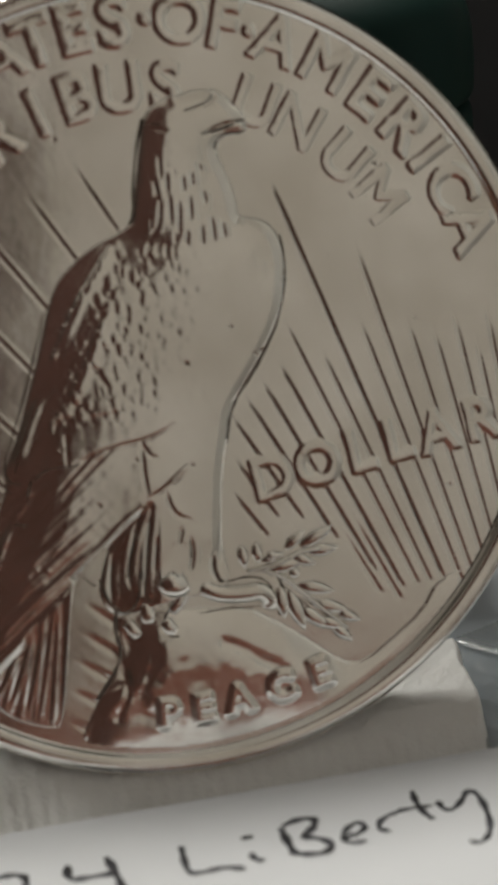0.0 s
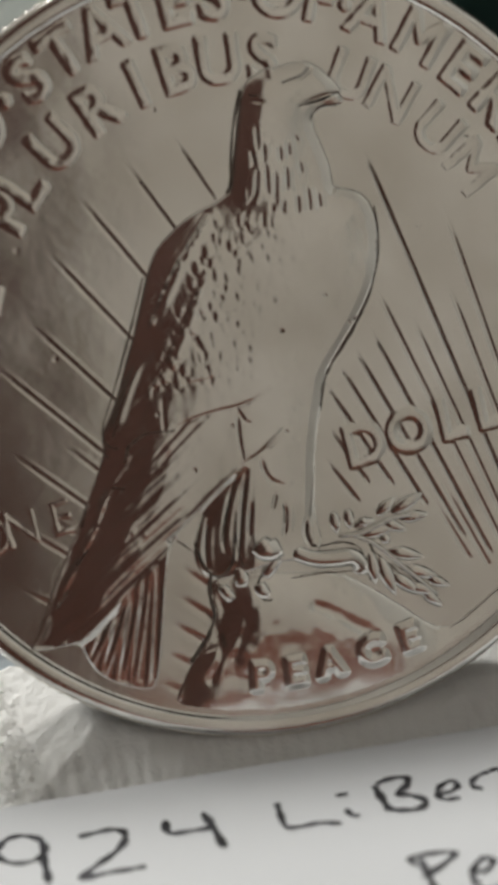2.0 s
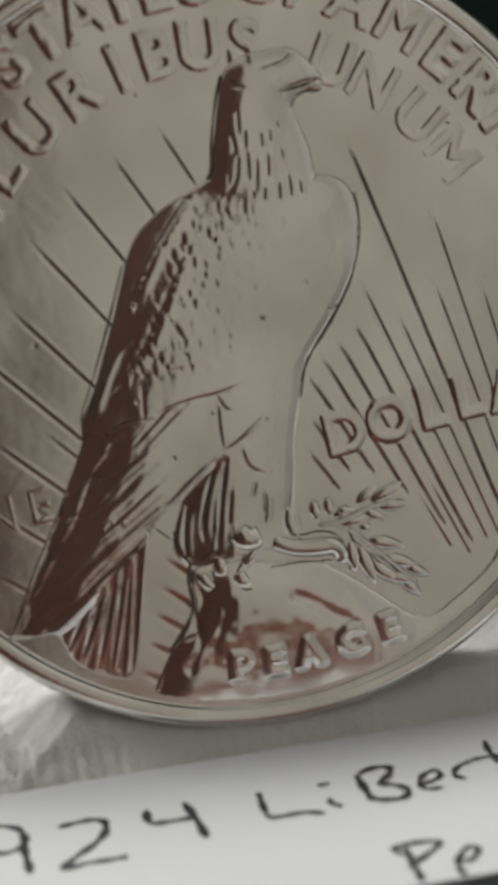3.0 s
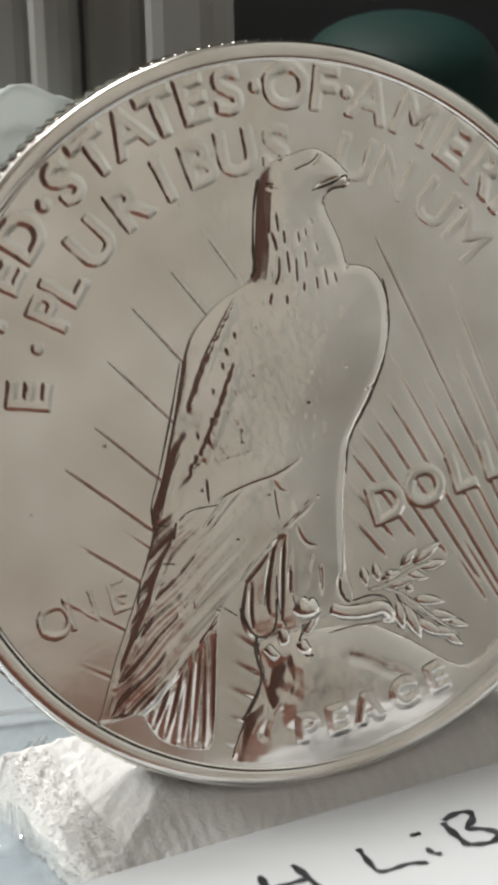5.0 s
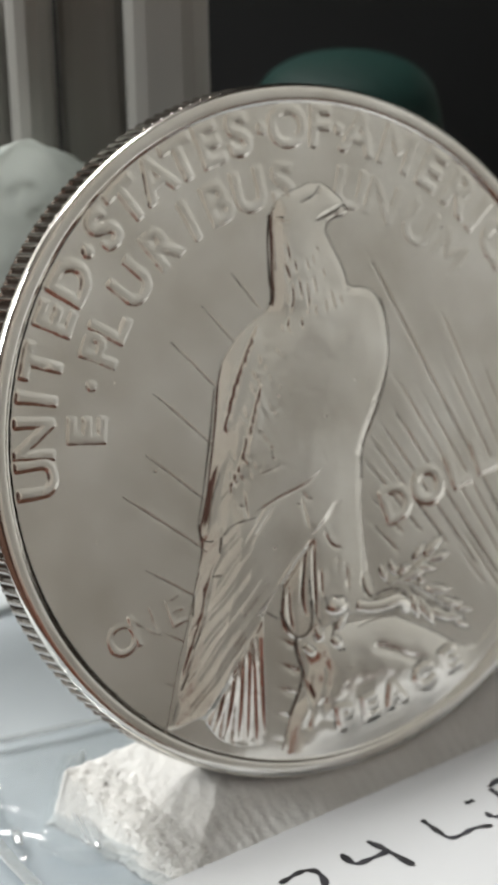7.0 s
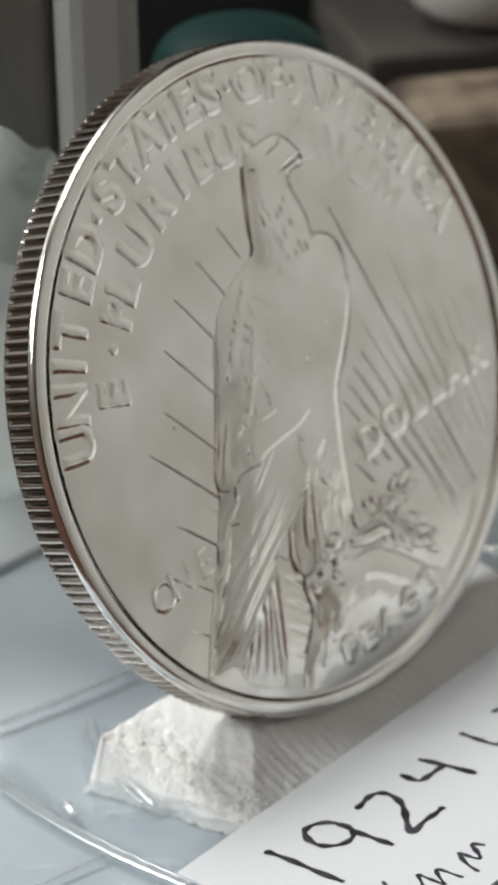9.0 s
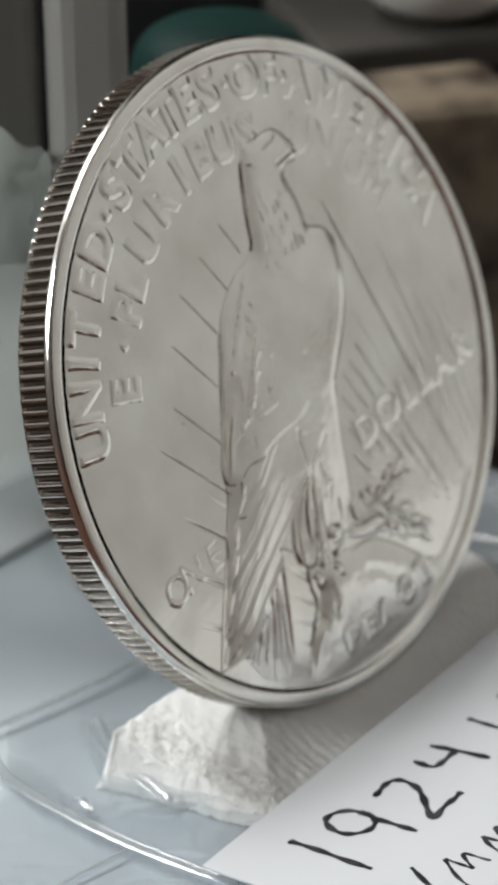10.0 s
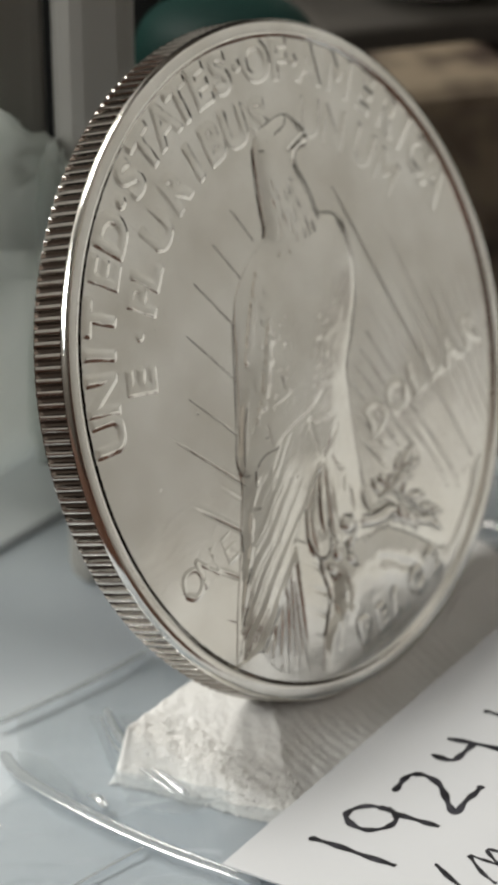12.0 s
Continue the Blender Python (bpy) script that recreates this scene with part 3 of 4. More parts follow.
ROCK = [(-3.6, -16.9), (-2.91, -15.3), (-2.19, -14.3), (-1.64, -13.15), (-2.0, -12.05), (-1.9, -11.1), (0.3, -10.9), (1.85, -11.0), (4.3, -11.0), (5.8, -11.7), (7.17, -12.51), (9.2, -13.85), (10.1, -13.75), (11.28, -12.8), (12.82, -11.5),
        (13.66, -9.9), (15.22, -9.35), (16.4, -7.4), (17.0, -6.0), (19.5, -7.0), (18.0, -11.0), (14.0, -16.0), (8.0, -19.5), (0.0, -20.5), (-4.2, -19.0)]


def rock_height(U, V):
    d = inside(U, V, smooth_line(ROCK, 1, True))
    r = np.hypot(U, V)
    # a flat crown above, one slope down to the rim and another to the left
    crest = np.interp(U, [-3.0, -1.46, -0.62, 0.52, 1.92, 3.34, 5.06, 6.2, 7.34, 8.36, 10.0, 13.0, 17.0], [-14.4, -14.3, -14.0, -14.3, -13.7, -13.85, -14.15, -14.05, -14.1, -14.7, -15.3, -13.6, -9.0]) + 0.2 * soft_noise(U, V, 0.9, 43)
    fall = np.maximum(crest - V, 0)
    top = 0.22 * np.tanh(np.maximum(d, 0) / 1.2) * (1 - 0.72 * ramp(U, 7.0, 10.5)) + 0.03 * ramp(d, -0.05, 0.15)
    top = top - 0.05 * np.clip(0.4 - U, 0, 3.0) * (1 - ramp(fall, -0.1, 0.7))
    h = top - 0.033 * fall * fall / (fall + 0.06) * (1 - 0.75 * ramp(U, 8.4, 10.5))
    floor = 0.012 * ramp(17.9 - r, 0, 0.6) * ramp(d, -0.05, 0.1) - 0.02 * ramp(r, 17.2, 17.7)
    h = np.where(h > floor + 0.02, h, floor + 0.02 * np.exp((np.minimum(h, floor + 0.02) - floor - 0.02) / 0.02))
    rough = (0.014 + 0.02 * ramp(-U, -0.6, 0.8)) * soft_noise(U, V, 0.9, 40) + 0.006 * soft_noise(U, V, 0.4, 41)
    h = h + rough * ramp(d, 0, 0.8) * ramp(17.4 - r, 0, 1.5)
    h = h + groove(U, V, [(-1.9, -13.6), (-1.3, -14.6), (-1.9, -16.2)], 0.03, 0.2) + groove(U, V, [(-0.4, -12.4), (-0.2, -13.6), (-0.8, -15.0)], 0.02, 0.2)
    h = h + groove(U, V, [(3.19, -12.7), (4.33, -13.1), (5.34, -13.76), (6.2, -14.1)], 0.05, 0.3)
    return base(U, V) + h, d


u, v, U, V = face_grid(-4.2, 17.4, -17.8, -5.2, 0.08)
h, d = rock_height(U, V)
struck("rock", sheet_mesh("rock", u, v, np.where(d < -0.02, base(U, V) - 0.12, h), (d > -0.16) & (np.hypot(U, V) < 17.7), silver), coin, "rough rock in relief along the foot of the coin")


def blob_mesh(name, length, width, height, material):
    """A pointed leaf or knuckle: flat below, domed above, along x."""
    verts, faces = [], []
    n, m = 10, 6
    for i in range(n + 1):
        s = i / n
        w = width / 2 * math.sin(math.pi * s ** 0.85) ** 0.8
        for j in range(m + 1):
            a = math.pi * j / m
            verts.append(((s - 0.5) * length * MM, w * math.cos(a) * MM, (height * math.sin(a) * math.sin(math.pi * s) ** 0.5 - (0.16 * height if j == 3 else 0)) * MM))
    for i in range(n):
        for j in range(m):
            a = i * (m + 1) + j
            faces.append((a, a + m + 1, a + m + 2, a + 1))
    return mesh_of(name, verts, faces, material)


# place, turn and length of each leaf
LEAVES = [(6.02, -10.85, -80, 1.71), (6.74, -11.28, -66, 2.16), (7.64, -7.72, 32, 1.9), (8.01, -8.38, 10, 1.51), (7.65, -10.21, -11, 1.9), (6.21, -9.08, 13, 1.9), (7.7, -11.69, -34, 1.98),
          (8.38, -11.11, -14, 1.93), (8.54, -11.95, -16, 1.65), (4.77, -8.46, -82, 1.12), (4.09, -8.62, -80, 1.19), (6.61, -7.87, 44, 1.37), (5.56, -8.68, 19, 1.2), (7.06, -8.85, -19, 1.36), (9.3, -11.6, -20, 1.3), (9.0, -12.4, -40, 1.4)]
leaf_mesh = blob_mesh("leaf", 1.0, 0.62, 0.13, silver)
berry_mesh = blob_mesh("berry", 0.62, 0.55, 0.15, silver)


def tube(name, pts, radius, material, sides=8, flat=1.0):
    p = smooth_line(pts, 2)
    verts, faces = [], []
    for k, c in enumerate(p):
        t = p[min(k + 1, len(p) - 1)] - p[max(k - 1, 0)]
        t = t / max(np.linalg.norm(t), 1e-9)
        side = np.array([-t[1], t[0], 0.0])
        side /= max(np.linalg.norm(side), 1e-9)
        up = np.cross(t, side)
        r = radius * (0.4 + 0.6 * math.sin(math.pi * (0.12 + 0.8 * k / (len(p) - 1))) ** 0.6) * (0.5 if k in (0, len(p) - 1) else 1)
        for s in range(sides):
            a = 2 * math.pi * s / sides
            verts.append((c + side * r * math.cos(a) + up * r * flat * math.sin(a)) * MM)
    for k in range(len(p) - 1):
        for s in range(sides):
            a, b = k * sides + s, k * sides + (s + 1) % sides
            faces.append((a, b, b + sides, a + sides))
    faces += [tuple(range(sides))[::-1], tuple(range((len(p) - 1) * sides, len(p) * sides))]
    return mesh_of(name, verts, faces, material)


branch = struck("olive_branch", tube("olive_branch", [(4.3, -9.3, FIELD + 0.05), (5.2, -9.2, FIELD + 0.07), (6.0, -8.9, FIELD + 0.07), (6.9, -8.4, FIELD + 0.05), (7.9, -8.3, FIELD + 0.02)], 0.14, silver), coin, "olive branch in relief")
struck("twig", tube("twig", [(5.0, -9.25, FIELD + 0.06), (6.0, -9.6, FIELD + 0.07), (6.9, -10.3, FIELD + 0.06), (8.0, -11.2, FIELD + 0.04), (9.3, -12.2, FIELD + 0.02)], 0.13, silver), branch)
for x, y, a, size in LEAVES:
    part("leaf", leaf_mesh, branch, m=pose(*(DESIGN @ mm((x, y, base(x, y) + 0.01))), 0, 0, a) @ Matrix.Diagonal((size, 0.55 + 0.3 * size, 1, 1)))
for x, y in ((5.49, -8.61), (6.61, -9.46)):
    part("berry", berry_mesh, branch, m=pose(*(DESIGN @ mm((x, y, base(x, y) + 0.02))), 0, 0, 60))
# claws grip the rock
CLAWS = [([(2.0, -10.0, 0.03), (3.0, -10.4, 0.06), (4.2, -10.4, 0.05), (5.0, -10.25, 0.02), (5.45, -10.7, -0.05), (5.4, -11.2, -0.1)], 0.46), ([(0.2, -9.5, 0.06), (0.75, -10.0, 0.12), (1.4, -9.7, 0.06)], 0.62), ([(1.3, -10.2, 0.06), (1.0, -10.7, 0.08), (0.6, -11.2, 0.06)], 0.3),
         ([(0.35, -11.5, 0.04), (0.5, -11.9, 0.1), (0.85, -12.25, 0.02)], 0.36), ([(-0.7, -10.7, 0.0), (-0.5, -11.2, 0.05), (-0.5, -11.7, 0.0)], 0.36), ([(-1.5, -11.6, 0.0), (-1.2, -12.0, 0.04), (-0.9, -12.3, 0.0)], 0.3)]
for pts, r in CLAWS:
    struck("claw", tube("claw", [(x, y, z - 0.2) for x, y, z in pts], r, silver, 14, 0.36), coin)


def letter_mesh(ch, size, depth, wear, bold=0.09):
    """A worn letter: its outline swells softly out of the ground."""
    cu = bpy.data.curves.new("letter", "FONT")
    cu.body, cu.size, cu.align_x, cu.align_y, cu.resolution_u = ch, size, "CENTER", "CENTER", 6
    ob = bpy.data.objects.new("letter", cu)
    scene.collection.objects.link(ob)
    flat = bpy.data.meshes.new_from_object(ob)
    bpy.data.objects.remove(ob)
    bpy.data.curves.remove(cu)
    bm = bmesh.new()
    bm.from_mesh(flat)
    bmesh.ops.remove_doubles(bm, verts=bm.verts[:], dist=1e-5)
    rim = [((e.verts[0].co.x, e.verts[0].co.y), (e.verts[1].co.x, e.verts[1].co.y)) for e in bm.edges if len(e.link_faces) == 1]
    bm.free()
    bpy.data.meshes.remove(flat)
    p = np.array(rim)
    lo, hi = p.reshape(-1, 2).min(0) - 0.4, p.reshape(-1, 2).max(0) + 0.4
    u, v = np.arange(lo[0], hi[0] + 0.045, 0.045), np.arange(lo[1], hi[1] + 0.045, 0.045)
    U, V = np.meshgrid(u, v)
    best, odd = np.full(U.shape, 1e9), np.zeros(U.shape, bool)
    for a, b in p:
        d = b - a
        t = np.clip(((U - a[0]) * d[0] + (V - a[1]) * d[1]) / max(d @ d, 1e-12), 0, 1)
        best = np.minimum(best, np.hypot(U - a[0] - t * d[0], V - a[1] - t * d[1]))
        if a[1] != b[1]:
            odd ^= ((a[1] > V) != (b[1] > V)) & (U < (b[0] - a[0]) * (V - a[1]) / (b[1] - a[1]) + a[0])
    d = np.where(odd, best, -best)
    h = depth * ramp(d + bold, -0.27, wear) * (1 + 0.15 * soft_noise(U, V, 0.5, ord(ch))) - 0.012 + 0.003 * soft_noise(U, V, 0.3, 9)
    return sheet_mesh("letter", u, v, h, d + bold > -0.25, silver)


LETTERS = {}


def letter(ch, x, y, turn, size, z, tilt=0.0, depth=0.052, wear=0.16):
    key = (ch, size)
    if key not in LETTERS:
        LETTERS[key] = letter_mesh(ch, size, depth, wear)
    m = pose(*(DESIGN @ mm((x, y, base(x, y) + z))), tilt, 0, turn)
    part("letter" if ch != "\u00b7" else "dot", LETTERS[key], coin, m=m)


def arc_text(text, radius, spots, size, z):
    """Letters round the coin, at angles that run evenly between the given (index, angle) stops."""
    idx, ang = zip(*spots)
    for k, ch in enumerate(text):
        if ch != " ":
            a = float(np.interp(k, idx, ang))
            letter(ch, radius * math.cos(radians(a)), radius * math.sin(radians(a)), a - 90, size, z - (0.014 if radius < 15 and a < 85 else 0.004 if radius < 15 else 0), 0.0, 0.048 if radius < 15 else 0.060)


Z_TEXT = 0.0
arc_text("UNITED\u00b7STATES\u00b7OF\u00b7AMERICA", 16.45, [(0, 179.6), (1, 172.5), (2, 165.4), (3, 159.0), (4, 150.8), (5, 143.2), (6, 136.8), (7, 131.6), (8, 124.5), (9, 117.4), (10, 111.0), (11, 104.6), (12, 97.8), (13, 92.6), (14, 86.9),
         (15, 79.9), (16, 75.4), (17, 70.7), (18, 61.4), (19, 52.8), (20, 44.8), (21, 38.6), (22, 32.0), (23, 24.6)], 3.1, Z_TEXT)
arc_text("E\u00b7PLURIBUS UNUM", 13.4, [(0, 171.2), (1, 161.0), (2, 153.0), (3, 147.0), (4, 136.0), (5, 125.0), (6, 115.5), (7, 107.2), (8, 98.2), (9, 89.0), (10, 80.0), (11, 70.5), (12, 61.0), (13, 49.0), (14, 38.5)], 3.05, Z_TEXT)
for ch, x, y in zip("DOLLAR", (5.48, 7.69, 9.77, 11.59, 13.57, 15.7), (-4.97, -4.35, -3.78, -3.25, -2.9, -2.34)):
    letter(ch, x, y, 14.5, 2.75, Z_TEXT - 0.004)
for ch, x, y in zip("ONE", (-12.6, -11.2, -9.3), (-9.25, -8.8, -8.3)):
    letter(ch, x, y, 14.5, 2.4, Z_TEXT - 0.018, 0.0, 0.042, 0.22)
for ch, x, y, a in zip("PEACE", (0.5, 2.2, 3.95, 6.0, 7.9), (-16.1, -15.9, -15.5, -14.95, -14.35), (4, 9, 12, 16, 20)):
    letter(ch, x, y, a, 1.75, float(rock_height(np.array([[x]]), np.array([[y]]))[0][0, 0]) - base(x, y) + 0.045, 2.2, 0.052, 0.14)

# ---- thin dark strips laid along outlines and the deepest lines ----
def on_face(x, y):
    """Height of the eagle or the ground at a place of the face."""
    i = int(np.clip(np.searchsorted(EU, x), 0, len(EU) - 1))
    j = int(np.clip(np.searchsorted(EV, y), 0, len(EV) - 1))
    rh = float(rock_height(np.array([[x]]), np.array([[y]]))[0][0, 0]) if y < -5 else -9.0
    fi, fj = (int(np.clip(round((c + 18.1) / 0.07), 0, len(FU) - 1)) for c in (x, y))
    ground = float(FH[fj, fi])
    return max(float(EH[j, i]) if ED[j, i] > -0.02 else -9.0, rh, ground)


def dark_strip(pts, width):
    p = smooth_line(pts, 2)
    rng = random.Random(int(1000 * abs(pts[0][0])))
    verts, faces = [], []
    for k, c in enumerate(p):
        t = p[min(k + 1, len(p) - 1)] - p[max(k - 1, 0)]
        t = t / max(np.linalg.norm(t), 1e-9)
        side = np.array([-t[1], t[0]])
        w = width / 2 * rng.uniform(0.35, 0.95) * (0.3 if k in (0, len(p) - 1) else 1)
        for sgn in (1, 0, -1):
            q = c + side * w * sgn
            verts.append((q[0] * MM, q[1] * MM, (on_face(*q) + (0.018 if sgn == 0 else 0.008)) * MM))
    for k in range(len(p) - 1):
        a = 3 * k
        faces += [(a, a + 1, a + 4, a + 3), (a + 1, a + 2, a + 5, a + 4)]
    struck("dark_line", mesh_of("dark_line", verts, faces, dark_line), coin, "thin dark strip along a line of the relief")


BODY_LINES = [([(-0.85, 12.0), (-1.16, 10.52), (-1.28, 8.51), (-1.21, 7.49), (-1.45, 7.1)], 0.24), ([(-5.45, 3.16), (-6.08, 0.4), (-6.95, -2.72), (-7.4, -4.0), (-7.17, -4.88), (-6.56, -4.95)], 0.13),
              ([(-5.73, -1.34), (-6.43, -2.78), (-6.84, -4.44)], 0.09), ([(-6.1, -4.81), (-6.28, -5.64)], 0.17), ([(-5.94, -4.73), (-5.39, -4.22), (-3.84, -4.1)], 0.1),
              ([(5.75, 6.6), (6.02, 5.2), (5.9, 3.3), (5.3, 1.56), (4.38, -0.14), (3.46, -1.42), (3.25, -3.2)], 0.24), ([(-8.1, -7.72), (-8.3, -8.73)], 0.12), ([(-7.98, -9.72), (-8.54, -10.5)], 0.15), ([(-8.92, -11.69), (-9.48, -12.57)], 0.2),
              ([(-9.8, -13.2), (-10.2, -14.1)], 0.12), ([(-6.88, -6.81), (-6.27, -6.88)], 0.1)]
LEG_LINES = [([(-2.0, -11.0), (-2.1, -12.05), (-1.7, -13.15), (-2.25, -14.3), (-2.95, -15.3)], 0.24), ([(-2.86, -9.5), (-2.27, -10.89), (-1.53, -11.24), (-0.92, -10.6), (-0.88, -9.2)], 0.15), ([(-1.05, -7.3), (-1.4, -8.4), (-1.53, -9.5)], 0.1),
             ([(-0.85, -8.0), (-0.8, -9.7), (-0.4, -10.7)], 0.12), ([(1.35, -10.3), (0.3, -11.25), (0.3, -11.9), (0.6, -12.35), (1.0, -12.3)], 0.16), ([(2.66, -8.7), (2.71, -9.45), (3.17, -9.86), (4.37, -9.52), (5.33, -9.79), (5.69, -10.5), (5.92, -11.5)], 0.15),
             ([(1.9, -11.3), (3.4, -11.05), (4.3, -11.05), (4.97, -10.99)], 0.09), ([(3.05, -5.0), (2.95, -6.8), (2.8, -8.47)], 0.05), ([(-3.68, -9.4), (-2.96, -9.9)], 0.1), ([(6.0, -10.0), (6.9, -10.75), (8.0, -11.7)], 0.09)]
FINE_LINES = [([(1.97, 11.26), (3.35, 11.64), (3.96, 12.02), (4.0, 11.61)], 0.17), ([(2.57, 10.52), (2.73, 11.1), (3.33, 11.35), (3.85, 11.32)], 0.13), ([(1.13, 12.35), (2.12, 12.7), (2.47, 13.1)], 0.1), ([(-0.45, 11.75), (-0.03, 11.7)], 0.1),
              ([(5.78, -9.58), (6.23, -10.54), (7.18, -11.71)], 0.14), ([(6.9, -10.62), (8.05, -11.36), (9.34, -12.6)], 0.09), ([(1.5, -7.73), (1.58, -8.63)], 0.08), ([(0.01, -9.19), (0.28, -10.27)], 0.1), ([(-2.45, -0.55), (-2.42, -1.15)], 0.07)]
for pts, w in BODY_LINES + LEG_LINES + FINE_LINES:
    dark_strip(pts, w)
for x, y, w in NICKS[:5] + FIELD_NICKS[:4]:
    dark_strip([(x - 0.9 * w, y + 0.4 * w), (x, y), (x + 0.9 * w, y - 0.2 * w)], 1.1 * w)
# dark strips along some ray grooves
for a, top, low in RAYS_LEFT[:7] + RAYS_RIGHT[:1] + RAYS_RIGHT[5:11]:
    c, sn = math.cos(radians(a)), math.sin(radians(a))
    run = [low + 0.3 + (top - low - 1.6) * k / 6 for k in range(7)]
    dark_strip([(SUN_U + r * c, SUN_V + r * sn) for r in run], 0.07)

# ---- tissue that the coin stands on ----
def tissue_height(U, V):
    # a rounded fold with a steep front; its torn end slopes down to the left
    W = np.maximum(V, np.minimum(V + 0.33 * np.clip(-8.0 - U, 0, 6.0), 0.2))
    prof = np.interp(W, [-9.4, -8.2, -7.0, -5.8, -4.8, -4.0, -1.5, 0.6, 1.3], [-0.3, 0.1, 0.55, 1.2, 2.0, 2.45, 3.15, 3.4, -0.3])
    slant = 2.75 + 0.16 * (U + 8.0) + 0.30 * (V + 4.0)
    prof = np.where(V < 0.6, np.minimum(prof, np.maximum(slant, 0.35) + 3.0 * ramp(U, -9.0, -5.0)), prof)
    ends = ramp(U + 16.5 + 0.3 * soft_noise(V, U, 1.2, 7) + 0.19 * V, 0.0, 1.1) * ramp(15.0 - U + 0.3 * soft_noise(V, U, 1.1, 8), 0, 0.8)
    fuzz = 0.03 * soft_noise(U, V, 0.55, 51) + (0.02 + 0.05 * ramp(-U, 10.5, 13.5)) * soft_noise(U, V, 0.24, 52) + 0.02 * ramp(-U, 11.5, 13.5) * soft_noise(U, V, 0.6, 54) + 0.05 * soft_noise(U, V, 2.3, 53)
    quilt = 0.02 * np.cos(U * 2 * np.pi / 0.75 + 0.8 * soft_noise(U, V, 2.0, 55)) * ramp(-V, 4.5, 6.5) + 0.02 * np.cos(U * 2 * np.pi / 1.5) * np.cos(V * 2 * np.pi / 1.5)
    return (prof + fuzz + quilt) * ends - 0.25 * (1 - ends)


u, v, U, V = face_grid(-18.0, 16.2, -11.6, 1.8, 0.12)
h = tissue_height(U, V)
TU, TV, TH = u, v, h
ts = part("folded_tissue", sheet_mesh("folded_tissue", u, v, h, h > -0.24, tissue))
# torn fibres stand out of the end and the top
rng = random.Random(5)
fv, ff = [], []
for k in range(6500):
    if k < 5200:
        y = rng.uniform(-8.5, 0.4)
        x = -16.4 - 0.19 * y + rng.uniform(0.1, 3.2)
    else:
        x, y = rng.uniform(-15, 14), rng.uniform(-6.5, 0.3)
    z = float(TH[int(np.clip((y - TV[0]) / 0.12, 0, len(TV) - 1)), int(np.clip((x - TU[0]) / 0.12, 0, len(TU) - 1))])
    if z < -0.1:
        continue
    ln, w = rng.uniform(0.15, 0.55) * (0.8 if k < 5200 else 0.4), rng.uniform(0.012, 0.03)
    d = Vector((rng.gauss(-0.7 if k < 5200 else 0, 0.8), rng.gauss(-0.2, 0.8), rng.uniform(0.1, 1.0))).normalized()
    side = d.cross(Vector((rng.gauss(0, 1), rng.gauss(0, 1), 1))).normalized() * w
    p = Vector((x, y, z - 0.05))
    bend = Vector((rng.gauss(0, 0.1), rng.gauss(0, 0.1), -0.1))
    n = len(fv)
    for q, ww_ in ((p, 1.0), (p + d * ln * 0.5, 0.9), (p + d * ln + bend, 0.25)):
        fv += [(q - side * ww_) * MM, (q + side * ww_) * MM]
    ff += [(n, n + 1, n + 3, n + 2), (n + 2, n + 3, n + 5, n + 4)]
fb = part("torn_edge", mesh_of("torn_edge", fv, ff, tissue), ts)
fb["kind"] = "stuff"
tagged(ts, "folded piece of white paper towel with a torn fuzzy end", "tissue")

# ---- clear bag under the tissue ----
film = bpy.data.materials.new("clear_film")
film.use_nodes = True
ft = film.node_tree
ft.nodes.remove(ft.nodes["Principled BSDF"])
tr, gl, df = (ft.nodes.new("ShaderNodeBsdf" + n) for n in ("Transparent", "Glossy", "Diffuse"))
m1, m2 = ft.nodes.new("ShaderNodeMixShader"), ft.nodes.new("ShaderNodeMixShader")
tr.inputs["Color"].default_value = (0.93, 0.95, 0.96, 1)
gl.inputs["Roughness"].default_value = 0.12
gl.inputs["Color"].default_value = (0.9, 0.9, 0.9, 1)
df.inputs["Color"].default_value = (0.75, 0.78, 0.80, 1)
m1.inputs[0].default_value, m2.inputs[0].default_value = 0.55, 0.24
ft.links.new(gl.outputs[0], m1.inputs[2])
ft.links.new(df.outputs[0], m1.inputs[1])
ft.links.new(tr.outputs[0], m2.inputs[1])
ft.links.new(m1.outputs[0], m2.inputs[2])
ft.links.new(m2.outputs[0], ft.nodes["Material Output"].inputs[0])
seam_film = film.copy()
seam_film.name = "thick_film"
for n in seam_film.node_tree.nodes:
    if n.type == "MIX_SHADER" and n.inputs[0].default_value < 0.32:
        n.inputs[0].default_value = 0.5
bag = new("clear_plastic_bag")
tagged(bag, "clear plastic bag with folded edges under the tissue", "plastic bag")


def film_sheet(lo_u, hi_u, lo_v, hi_v, lift, seed, shape):
    u, v, U, V = face_grid(lo_u, hi_u, lo_v, hi_v, 0.16)
    d = inside(U, V, shape)
    crease = 1 - np.abs(soft_noise(U + 0.8 * V, 0.45 * (V - 0.8 * U), 2.2, seed + 1))
    fine = 1 - np.abs(soft_noise(0.6 * U - V, 0.5 * (U + 0.6 * V), 1.1, seed + 2))
    h = lift + 0.18 * soft_noise(U, V, 3.1, seed) + 0.16 * crease ** 6 + 0.03 * fine ** 6
    return sheet_mesh("film", u, v, h, d > 0, film)


